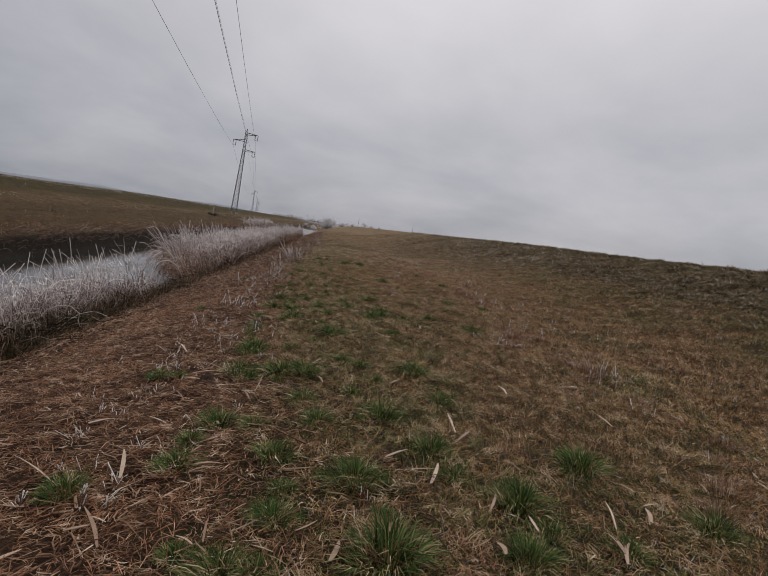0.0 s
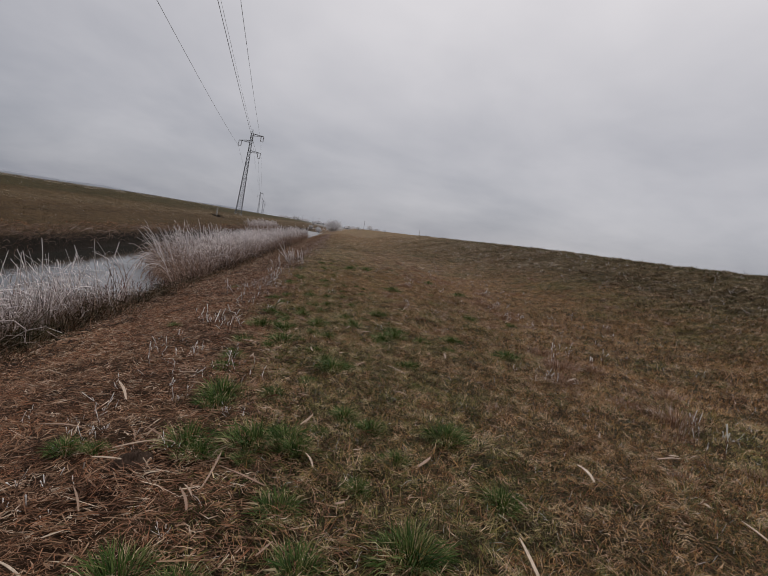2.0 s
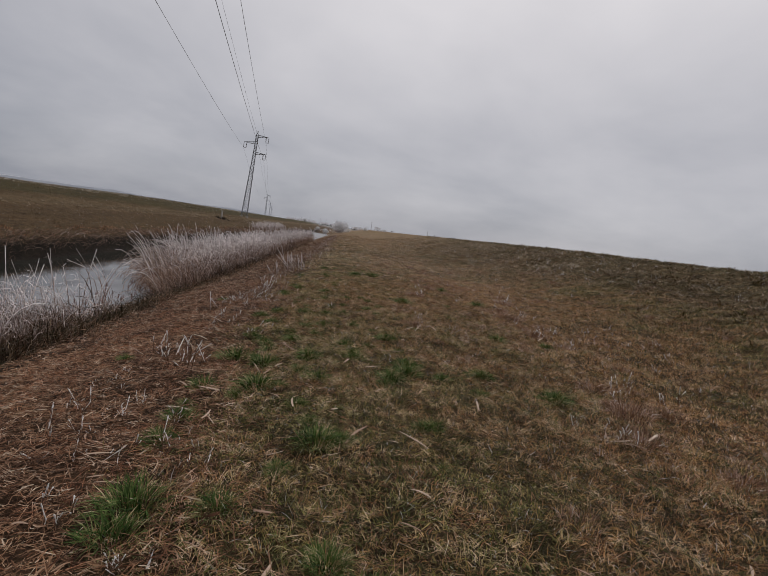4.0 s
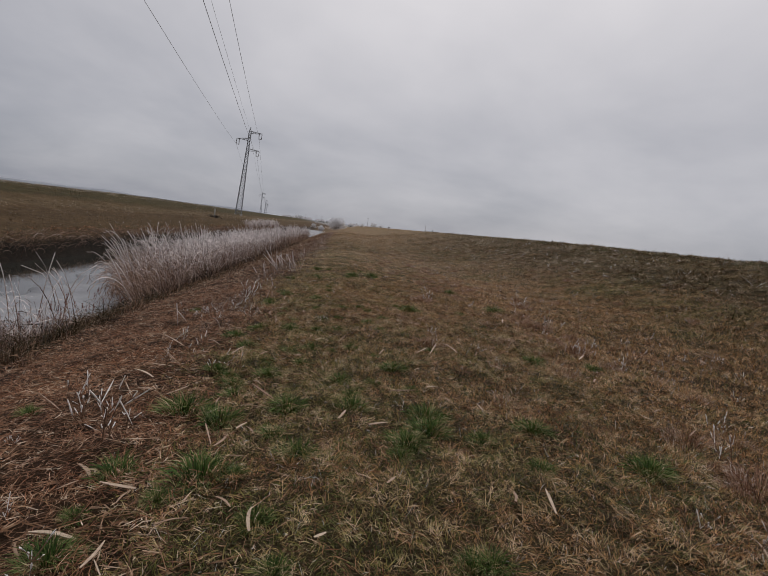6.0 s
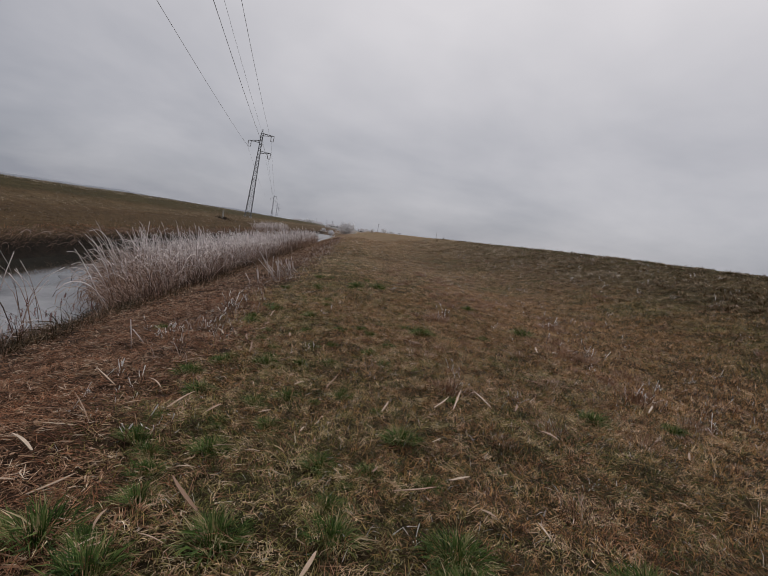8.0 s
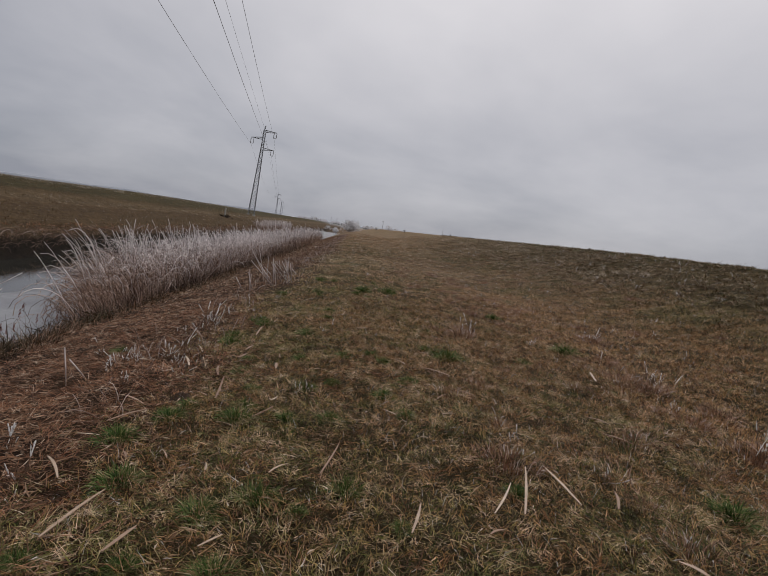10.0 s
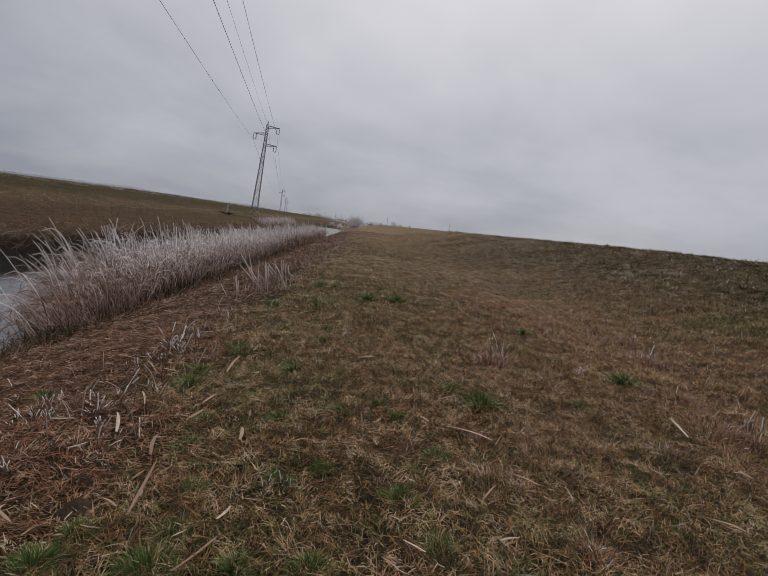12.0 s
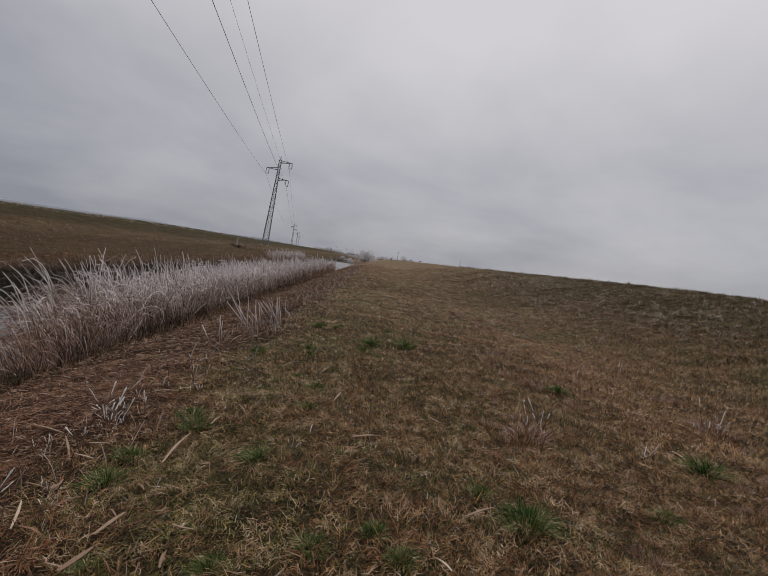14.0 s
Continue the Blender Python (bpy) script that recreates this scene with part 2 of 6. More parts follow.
OLIVE = [(0.0, (0.040, 0.034, 0.012)), (0.4, (0.092, 0.075, 0.025)), (0.75, (0.140, 0.108, 0.040)), (1.0, (0.30, 0.235, 0.13))]
RIMED = [(0.0, (0.22, 0.15, 0.085)), (0.35, (0.46, 0.36, 0.25)), (0.65, (0.70, 0.62, 0.53)), (1.0, (0.90, 0.86, 0.82))]
M_ground = ground_material()
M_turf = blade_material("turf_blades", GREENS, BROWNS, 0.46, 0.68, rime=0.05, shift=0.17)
SLOPE_DRY = [(0.0, (0.080, 0.044, 0.022)), (0.3, (0.190, 0.112, 0.058)), (0.55, (0.240, 0.155, 0.080)), (0.85, (0.400, 0.275, 0.165)), (1.0, (0.72, 0.58, 0.44))]
SLOPE_OLIVE = [(0.0, (0.060, 0.056, 0.018)), (0.3, (0.135, 0.122, 0.044)), (0.55, (0.215, 0.175, 0.075)), (0.85, (0.380, 0.280, 0.150)), (1.0, (0.70, 0.57, 0.42))]
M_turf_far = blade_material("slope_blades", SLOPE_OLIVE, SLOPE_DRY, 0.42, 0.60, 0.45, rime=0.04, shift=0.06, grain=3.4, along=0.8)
M_berm = blade_material("berm_blades", SLOPE_OLIVE, [(0.0, (0.085, 0.042, 0.018)), (0.3, (0.240, 0.128, 0.060)), (0.55, (0.350, 0.205, 0.100)), (0.85, (0.520, 0.340, 0.190)), (1.0, (0.78, 0.60, 0.42))], 0.36, 0.56, 0.3, rime=0.05, grain=2.2, along=0.6)
M_thatch = blade_material("dead_thatch", [(0.0, (0.045, 0.034, 0.016)), (0.5, (0.140, 0.102, 0.050)), (0.85, (0.280, 0.195, 0.106)), (1.0, (0.56, 0.42, 0.28))],
                          [(0.0, (0.052, 0.026, 0.014)), (0.5, (0.165, 0.092, 0.052)), (0.85, (0.320, 0.200, 0.125)), (1.0, (0.60, 0.45, 0.33))], 0.42, 0.62)
M_mat = blade_material("matted_strands", [(0.0, (0.042, 0.024, 0.009)), (0.4, (0.145, 0.080, 0.032)), (0.75, (0.300, 0.175, 0.080)), (1.0, (0.60, 0.44, 0.27))],
                       [(0.0, (0.066, 0.024, 0.010)), (0.4, (0.220, 0.094, 0.042)), (0.75, (0.390, 0.200, 0.105)), (1.0, (0.64, 0.45, 0.31))], 0.38, 0.62, 0.9)
M_limp = blade_material("limp_blades", [(0.0, (0.032, 0.038, 0.010)), (0.4, (0.088, 0.098, 0.026)), (0.75, (0.170, 0.170, 0.056)), (1.0, (0.40, 0.34, 0.17))],
                        [(0.0, (0.045, 0.036, 0.013)), (0.4, (0.130, 0.100, 0.036)), (0.75, (0.230, 0.170, 0.072)), (1.0, (0.48, 0.36, 0.20))], 0.42, 0.64, 0.7)
M_sedge = blade_material("dyke_blades", OLIVE, SEDGE, 0.42, 0.58, 0.12, rime=0.05, grain=1.0, along=0.12)
M_rimed = blade_material("rimed_blades", RIMED, RIMED, 0.3, 0.6)
SLOPE_RIME = [(0.0, (0.12, 0.08, 0.042)), (0.4, (0.27, 0.195, 0.115)), (0.75, (0.43, 0.345, 0.245)), (1.0, (0.74, 0.66, 0.57))]
M_slope_rime = blade_material("frosted_straw_blades", SLOPE_RIME, SLOPE_RIME, 0.3, 0.6)
CREST = [(0.0, (0.026, 0.044, 0.012)), (0.5, (0.072, 0.108, 0.030)), (0.85, (0.140, 0.170, 0.060)), (1.0, (0.45, 0.40, 0.28))]
M_tussock = blade_material("tussock_blades", [(0.0, (0.050, 0.044, 0.016)), (0.5, (0.135, 0.112, 0.042)), (0.85, (0.25, 0.19, 0.095)), (1.0, (0.52, 0.42, 0.28))],
                           [(0.0, (0.065, 0.038, 0.018)), (0.5, (0.180, 0.112, 0.056)), (0.85, (0.32, 0.215, 0.125)), (1.0, (0.60, 0.48, 0.35))], 0.42, 0.60)
M_crest = blade_material("crest_blades", CREST, OLIVE, 0.56, 0.74)
# stands for shaded hollows in grass; dark dead sedge uses it too
M_dusk = blade_material("dark_blades_and_shade", [(0.0, (0.018, 0.016, 0.007)), (0.5, (0.050, 0.042, 0.018)), (0.85, (0.110, 0.082, 0.038)), (1.0, (0.24, 0.18, 0.10))],
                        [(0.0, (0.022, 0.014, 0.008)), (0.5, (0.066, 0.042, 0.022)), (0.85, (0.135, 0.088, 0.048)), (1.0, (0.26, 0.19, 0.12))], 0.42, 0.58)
# nearly black, to put the shade among the reed feet into colour
M_black = blade_material("foot_shade_blades", [(0.0, (0.012, 0.009, 0.008)), (0.6, (0.032, 0.022, 0.018)), (1.0, (0.090, 0.060, 0.050))],
                         [(0.0, (0.014, 0.009, 0.007)), (0.6, (0.042, 0.027, 0.020)), (1.0, (0.12, 0.08, 0.06))], 0.4, 0.6)
M_litter = blade_material("cut_reed_litter",
                          [(0.0, (0.047, 0.022, 0.011)), (0.3, (0.144, 0.070, 0.035)), (0.6, (0.297, 0.164, 0.089)), (0.82, (0.439, 0.296, 0.189)), (1.0, (0.688, 0.574, 0.439))],
                          [(0.0, (0.036, 0.017, 0.009)), (0.3, (0.116, 0.054, 0.029)), (0.6, (0.245, 0.131, 0.074)), (0.85, (0.378, 0.248, 0.163)), (1.0, (0.619, 0.505, 0.387))], 0.4, 0.6)
M_scrap = blade_material("pale_straw", [(0.0, (0.16, 0.085, 0.045)), (0.4, (0.34, 0.215, 0.125)), (0.8, (0.55, 0.41, 0.28)), (1.0, (0.78, 0.67, 0.53))],
                         [(0.0, (0.14, 0.070, 0.038)), (0.4, (0.30, 0.175, 0.105)), (0.8, (0.50, 0.36, 0.25)), (1.0, (0.74, 0.62, 0.49))], 0.4, 0.6)
M_red = blade_material("red_brown_grass", [(0.0, (0.110, 0.040, 0.018)), (0.4, (0.290, 0.118, 0.056)), (0.8, (0.48, 0.235, 0.125)), (1.0, (0.74, 0.52, 0.37))],
                       [(0.0, (0.090, 0.034, 0.016)), (0.4, (0.245, 0.104, 0.052)), (0.8, (0.42, 0.215, 0.120)), (1.0, (0.70, 0.50, 0.36))], 0.4, 0.6)
M_green = blade_material("green_tuft", [(0.0, (0.020, 0.044, 0.008)), (0.45, (0.072, 0.128, 0.026)), (0.8, (0.158, 0.222, 0.060)), (0.9, (0.36, 0.31, 0.14)), (1.0, (0.60, 0.50, 0.32))],
                         [(0.0, (0.055, 0.085, 0.020)), (0.6, (0.130, 0.168, 0.048)), (0.85, (0.33, 0.26, 0.12)), (1.0, (0.56, 0.45, 0.28))], 0.45, 0.6)
M_dead = blade_material("dead_weed_tuft", [(0.0, (0.075, 0.034, 0.019)), (0.45, (0.31, 0.170, 0.105)), (0.8, (0.52, 0.335, 0.23)), (1.0, (0.84, 0.73, 0.66))],
                        [(0.0, (0.070, 0.034, 0.022)), (0.45, (0.29, 0.160, 0.108)), (0.8, (0.48, 0.315, 0.23)), (1.0, (0.80, 0.71, 0.65))], 0.45, 0.6)


def plain_material(name, col, rough=0.7, spec=0.3, vary=0.25, scale=12.0, metal=0.0):
    m, nt, b = mat(name, rough, spec)
    vec, x, y, z = place_xyz(nt)
    n = noise_out(nt, vec, scale, 5.0, 0.65)
    lo = tuple(c * (1 - vary) for c in col)
    hi = tuple(min(1, c * (1 + vary)) for c in col)
    nt.links.new(ramp_node(nt, n, [(0.3, lo), (0.7, hi)]), b.inputs["Base Color"])
    b.inputs["Metallic"].default_value = metal
    bump(nt, b, n, 0.25, 0.01)
    return m


def straw_material():
    m, nt, b = mat("dry_reed_leaf", 0.6, 0.35)
    vec, x, y, z = place_xyz(nt)
    info = nt.nodes.new("ShaderNodeObjectInfo")
    n = noise_out(nt, vec, 60.0, 3.0, 0.6)
    tone = ramp_node(nt, info.outputs["Random"], [(0.0, (0.24, 0.135, 0.085)), (0.5, (0.40, 0.275, 0.19)), (1.0, (0.58, 0.46, 0.345))])
    dark = mix_rgb(nt, remap(nt, n, 0.35, 0.7), tone, (0.15, 0.095, 0.06))
    nt.links.new(mix_rgb(nt, 0.35, tone, dark), b.inputs["Base Color"])
    return m


def reed_material(name, z_low, z_high, amount=0.95, tone=1.0):
    """Straw stalks that carry hoar frost on their upper lengths."""
    m, nt, b = mat(name, 0.85, 0.2)
    vec, x, y, z = place_xyz(nt)
    geo = nt.nodes.new("ShaderNodeNewGeometry")
    rnd = geo.outputs["Random Per Island"]
    straw = ramp_node(nt, rnd, [(p, tuple(v * tone for v in q)) for p, q in ((0.0, (0.065, 0.038, 0.025)), (0.4, (0.190, 0.112, 0.078)), (0.75, (0.330, 0.212, 0.155)), (1.0, (0.50, 0.37, 0.28)))])
    n = noise_out(nt, vec, 3.0, 4.0, 0.6)
    zz = calc(nt, "ADD", z, calc(nt, "MULTIPLY", calc(nt, "SUBTRACT", n, 0.5), 0.9))
    zz = calc(nt, "ADD", zz, calc(nt, "MULTIPLY", calc(nt, "SUBTRACT", rnd, 0.5), 0.7))
    f = calc(nt, "MULTIPLY", remap(nt, zz, z_low, z_high), amount)
    nt.links.new(mix_rgb(nt, f, straw, (0.86, 0.79, 0.77)), b.inputs["Base Color"])
    return m


def frost_material():
    m, nt, b = mat("hoar_frost", 0.9, 0.2)
    vec, x, y, z = place_xyz(nt)
    n = noise_out(nt, vec, 90.0, 3.0, 0.7)
    nt.links.new(ramp_node(nt, n, [(0.3, (0.68, 0.65, 0.62)), (0.7, (0.92, 0.89, 0.86))]), b.inputs["Base Color"])
    bump(nt, b, n, 0.6, 0.01)
    return m


def ice_material():
    m, nt, b = mat("grey_ice", 0.45, 0.3)
    vec, x, y, z = place_xyz(nt)
    n = noise_out(nt, vec, 0.7, 5.0, 0.6)
    n2 = noise_out(nt, vec, 7.0, 4.0, 0.6)
    col = ramp_node(nt, n, [(0.3, (0.165, 0.167, 0.180)), (0.5, (0.215, 0.218, 0.229)), (0.7, (0.285, 0.288, 0.298))])
    nt.links.new(mix_rgb(nt, calc(nt, "MULTIPLY", remap(nt, n2, 0.45, 0.75), 0.4), col, (0.36, 0.363, 0.375)), b.inputs["Base Color"])
    nt.links.new(ramp_node(nt, n2, [(0.3, (0.42, 0.42, 0.42)), (0.7, (0.7, 0.7, 0.7))]), b.inputs["Roughness"])
    bump(nt, b, n2, 0.08, 0.01)
    return m


def water_material():
    m, nt, b = mat("dark_ditch_water", 0.06, 0.5)
    vec, x, y, z = place_xyz(nt)
    n = noise_out(nt, vec, 1.2, 4.0, 0.55)
    nt.links.new(ramp_node(nt, n, [(0.3, (0.012, 0.013, 0.011)), (0.7, (0.030, 0.029, 0.024))]), b.inputs["Base Color"])
    bump(nt, b, noise_out(nt, vec, 5.0, 3.0, 0.5), 0.05, 0.01)
    return m


M_straw = straw_material()
M_reed = reed_material("frosted_reeds", -1.0, 0.25, 0.95, 1.1)
M_reed_low = reed_material("reed_fringe", -1.25, -0.1, 0.92, 0.85)
M_reed_white = reed_material("rimed_stalks", -1.4, -0.2, 0.97)
M_reed_front = reed_material("front_reeds", -1.5, -0.2, 0.75, 1.25)
M_reed_dark = reed_material("sedge_fringe", -1.2, 0.6, 0.45, 0.5)
M_bank = reed_material("bank_grass", -1.3, 0.6, 0.14, 0.85)
M_tall = reed_material("tall_stalk", -0.4, 0.4, 0.8)
M_edge = reed_material("edge_weeds", -0.4, 0.3, 0.5)
M_frost = frost_material()
M_stem = plain_material("dead_stem", (0.165, 0.095, 0.060), 0.85, 0.2, 0.4, 40.0)
M_plume = plain_material("seed_head", (0.23, 0.120, 0.105), 0.9, 0.2, 0.35, 30.0)
M_ice, M_water = ice_material(), water_material()
M_steel = plain_material("galvanised_steel", (0.20, 0.205, 0.215), 0.6, 0.4, 0.2, 3.0, 0.3)
M_wire = plain_material("aluminium_wire", (0.17, 0.17, 0.18), 0.5, 0.4, 0.15, 1.0, 0.3)
M_glaze = plain_material("brown_porcelain", (0.11, 0.075, 0.06), 0.3, 0.5, 0.2, 8.0)
M_concrete = plain_material("pale_concrete", (0.42, 0.40, 0.37), 0.9, 0.2, 0.2, 10.0)
M_wood = plain_material("weathered_wood", (0.16, 0.13, 0.11), 0.9, 0.2, 0.3, 14.0)
# pole wood lightened to the grey that far haze would give
M_pole = plain_material("hazed_pole_wood", (0.27, 0.26, 0.26), 0.9, 0.2, 0.25, 6.0)
# rime on the twigs, paled further for the haze
M_twig = plain_material("rimed_hazed_twigs", (0.80, 0.77, 0.78), 0.9, 0.2, 0.3, 6.0)
M_bark = plain_material("rimed_bark", (0.36, 0.33, 0.32), 0.9, 0.2, 0.3, 10.0)
M_render = plain_material("pale_plaster", (0.50, 0.48, 0.45), 0.9, 0.2, 0.12, 0.8)
# roof colour paled for the haze of distance
M_roof = plain_material("hazed_roof", (0.38, 0.36, 0.37), 0.9, 0.2, 0.2, 1.5)
M_glass = plain_material("dark_window", (0.04, 0.045, 0.05), 0.15, 0.5, 0.2, 1.0)
# distant haze is put into the hills' pale blue-grey colour
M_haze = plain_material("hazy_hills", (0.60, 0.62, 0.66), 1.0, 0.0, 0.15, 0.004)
M_soil = plain_material("crumbled_soil", (0.058, 0.038, 0.027), 0.95, 0.1, 0.5, 45.0)
M_clod = plain_material("dark_brush_heap", (0.055, 0.042, 0.034), 0.95, 0.1, 0.4, 5.0)

# ---- the lie of the land ----
rng = np.random.default_rng(7)
PROFILE_X = [-3000, -90, -60, -46, -40, -35, -32, -28, -22, -16, -14.6, -14.1, -13.7, -13.2, -12.0, -8.0, -6.6, -5.4, -3.6, -1.9, -0.8, 0.2, 2.0, 4.2, 5.3, 6.5, 8.0, 10.0, 12.4, 14.4, 15.3, 17.0, 20.0, 26.0, 40, 90, 3000]
PROFILE_Z = [-1.2, -1.2, -1.0, 1.1, 1.74, 1.69, 1.38, 0.75, -0.25, -0.80, -0.95, -1.15, -1.75, -2.05, -2.5, -2.5, -2.12, -1.55, -0.88, -0.34, -0.13, 0.0, 0.03, 0.0, -0.04, 0.08, 0.33, 0.83, 1.45, 2.00, 2.16, 2.22, 2.16, 1.1, -1.0, -1.2, -1.2]
_tab = rng.random((128, 128))


def value_noise(x, y):
    xi, yi = np.floor(x).astype(int), np.floor(y).astype(int)
    fx, fy = x - xi, y - yi
    fx, fy = fx * fx * (3 - 2 * fx), fy * fy * (3 - 2 * fy)
    a, b = _tab[xi % 128, yi % 128], _tab[(xi + 1) % 128, yi % 128]
    c, d = _tab[xi % 128, (yi + 1) % 128], _tab[(xi + 1) % 128, (yi + 1) % 128]
    return (a * (1 - fx) + b * fx) * (1 - fy) + (c * (1 - fx) + d * fx) * fy


def smooth(v, a, b):
    t = np.clip((v - a) / (b - a), 0, 1)
    return t * t * (3 - 2 * t)


def height(x, y):
    """Ground level at (x, y): two dykes, the berm between, and the ditch."""
    x, y = np.asarray(x, float), np.asarray(y, float)
    xs = x + 0.5 * (value_noise(x * 0 + 3.3, y / 9.0) - 0.5) * smooth(-x, 2.0, 5.0)
    z = np.interp(xs, PROFILE_X, PROFILE_Z)
    # the ditch runs out and the dykes sink into the plain
    z = np.where((x < -0.8) & (x > -16), z + (-0.75 - z) * smooth(y, 180, 215), z)
    z = z + (-1.1 - z) * smooth(y, 520, 1100)
    z = z + 0.11 * smooth(x, 9, 15) * smooth(y, 22, 42)
    near = 1 - smooth(np.abs(y - 30), 120, 300)
    z = z - 0.34 * smooth(-x, 4.6, 5.5) * (1 - smooth(-x, 6.0, 6.6)) * smooth(y, 9, 14) * (1 - smooth(y, 23, 28))   # the ice reaches closer in before the reed bed
    z = z - 0.32 * smooth(-x, 28, 36) * (1 - smooth(y, 66, 112))   # the opposite crest dips where it is nearest
    z = z + near * (0.055 * (1 - 0.5 * smooth(x, 7, 10)) * (value_noise(x / 2.7 + 9, y / 2.7) - 0.5) + 0.06 * (value_noise(x / 0.7, y / 0.7 + 5) - 0.5))
    z = z + near * 0.11 * (value_noise(x / 0.42 + 7, y / 0.5) - 0.5) * smooth(x, 7.5, 10) * smooth(17.5 - x, 0, 1.5) * (1 - smooth(y, 30, 60))
    z = z + near * 0.040 * (value_noise(x / 0.24, y / 0.24 + 50) - 0.5)
    return z


def spaced(stops):
    out = []
    for (a, s), (b, _) in zip(stops, stops[1:]):
        out.append(np.arange(a, b - 1e-6, s))
    out.append([stops[-1][0]])
    return np.concatenate(out)


def grid_mesh(name, xs, ys, zf, material):
    X, Y = np.meshgrid(xs, ys)
    co = np.stack([X, Y, zf(X, Y)], -1).reshape(-1, 3)
    nx, ny = len(xs), len(ys)
    i = (np.arange(ny - 1)[:, None] * nx + np.arange(nx - 1)).ravel()
    quads = np.stack([i, i + 1, i + nx + 1, i + nx], 1)
    return new(name, raw_mesh(name, co, quads, material, True))


def raw_mesh(name, co, faces, material, smooth_shade=False, tris=None):
    """A mesh from arrays: quads, and triangles after them."""
    me = bpy.data.meshes.new(name)
    co = np.ascontiguousarray(co, np.float32)
    q = np.zeros((0, 4), np.int32) if faces is None else np.asarray(faces, np.int32)
    t = np.zeros((0, 3), np.int32) if tris is None else np.asarray(tris, np.int32)
    me.vertices.add(len(co))
    me.vertices.foreach_set("co", co.ravel())
    me.loops.add(q.size + t.size)
    me.loops.foreach_set("vertex_index", np.concatenate([q.ravel(), t.ravel()]).astype(np.int32))
    me.polygons.add(len(q) + len(t))
    me.polygons.foreach_set("loop_start", np.concatenate([np.arange(len(q)) * 4, q.size + np.arange(len(t)) * 3]).astype(np.int32))
    if smooth_shade:
        me.polygons.foreach_set("use_smooth", np.ones(len(q) + len(t), bool))
    me.update(calc_edges=True)
    me.materials.append(material)
    return me


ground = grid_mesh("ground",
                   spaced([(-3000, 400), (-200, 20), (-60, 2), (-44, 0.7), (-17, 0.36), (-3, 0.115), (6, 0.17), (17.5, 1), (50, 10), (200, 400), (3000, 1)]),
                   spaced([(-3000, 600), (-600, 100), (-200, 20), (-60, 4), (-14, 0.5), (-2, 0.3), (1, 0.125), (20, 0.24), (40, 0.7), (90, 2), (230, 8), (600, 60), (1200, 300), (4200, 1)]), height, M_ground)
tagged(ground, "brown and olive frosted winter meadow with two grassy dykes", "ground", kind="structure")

WATER_Z = -1.9
water = grid_mesh("water", np.array([-13.9, -10, -5.3]), np.array([-420.0, -40, 40, 120, 196]), lambda x, y: x * 0 + WATER_Z, M_water)
tagged(water, "dark open water of a straight drainage ditch", "water", kind="structure")


def ice_sheet():
    ys = spaced([(-420, 6.0), (-30, 0.5), (100, 1.0), (196, 1)])
    w = 3.0 * (value_noise(ys / 6.0, ys * 0 + 1.7) - 0.5) + 1.1 * (value_noise(ys / 1.3, ys * 0 + 8.1) - 0.5)
    left = np.maximum(-10.6 + w - 3.2 * smooth(ys, 70, 100), -13.75)
    right = np.full_like(ys, -5.95)
    top, n = [], len(ys)
    u = np.linspace(0, 1, 7)
    X = left[:, None] + (right - left)[:, None] * u
    Y = np.repeat(ys[:, None], 7, 1)
    co = np.stack([X, Y, np.full_like(X, WATER_Z + 0.022)], -1).reshape(-1, 3)
    skirt = np.stack([left, ys, np.full_like(ys, WATER_Z - 0.02)], -1)
    i = (np.arange(n - 1)[:, None] * 7 + np.arange(6)).ravel()
    q = np.stack([i, i + 1, i + 8, i + 7], 1)
    k = np.arange(n - 1)
    q2 = np.stack([7 * n + k, k * 7, (k + 1) * 7, 7 * n + k + 1], 1)
    return new("ice_sheet", raw_mesh("ice_sheet", np.concatenate([co, skirt]), np.concatenate([q, q2]), M_ice))


tagged(ice_sheet(), "thin grey frosted ice along the ditch beside the reeds", "ice", kind="structure")


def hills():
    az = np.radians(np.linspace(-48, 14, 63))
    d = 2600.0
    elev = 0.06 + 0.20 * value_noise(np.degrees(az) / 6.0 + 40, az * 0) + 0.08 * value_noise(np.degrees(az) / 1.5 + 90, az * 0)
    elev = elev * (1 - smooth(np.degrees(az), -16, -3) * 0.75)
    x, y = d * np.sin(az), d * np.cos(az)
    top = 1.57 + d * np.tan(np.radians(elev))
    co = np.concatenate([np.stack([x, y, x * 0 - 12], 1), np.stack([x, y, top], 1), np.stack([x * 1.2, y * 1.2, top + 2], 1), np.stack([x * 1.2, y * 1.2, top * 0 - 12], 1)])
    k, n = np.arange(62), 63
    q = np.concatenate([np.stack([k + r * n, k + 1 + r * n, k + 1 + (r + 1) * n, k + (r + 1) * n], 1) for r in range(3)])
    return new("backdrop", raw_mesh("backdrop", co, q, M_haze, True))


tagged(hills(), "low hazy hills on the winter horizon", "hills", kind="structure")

# ---- helpers for things ----


def link(name, me, parent=None, label=""):
    ob = new(name, me)
    if parent is not None:
        ob.parent = parent
    if label:
        ob["label"] = label
    return ob


def part(name, bm, material, parent, label=""):
    me = bpy.data.meshes.new(name)
    bm.to_mesh(me)
    bm.free()
    me.materials.append(material)
    return link(name, me, parent, label)


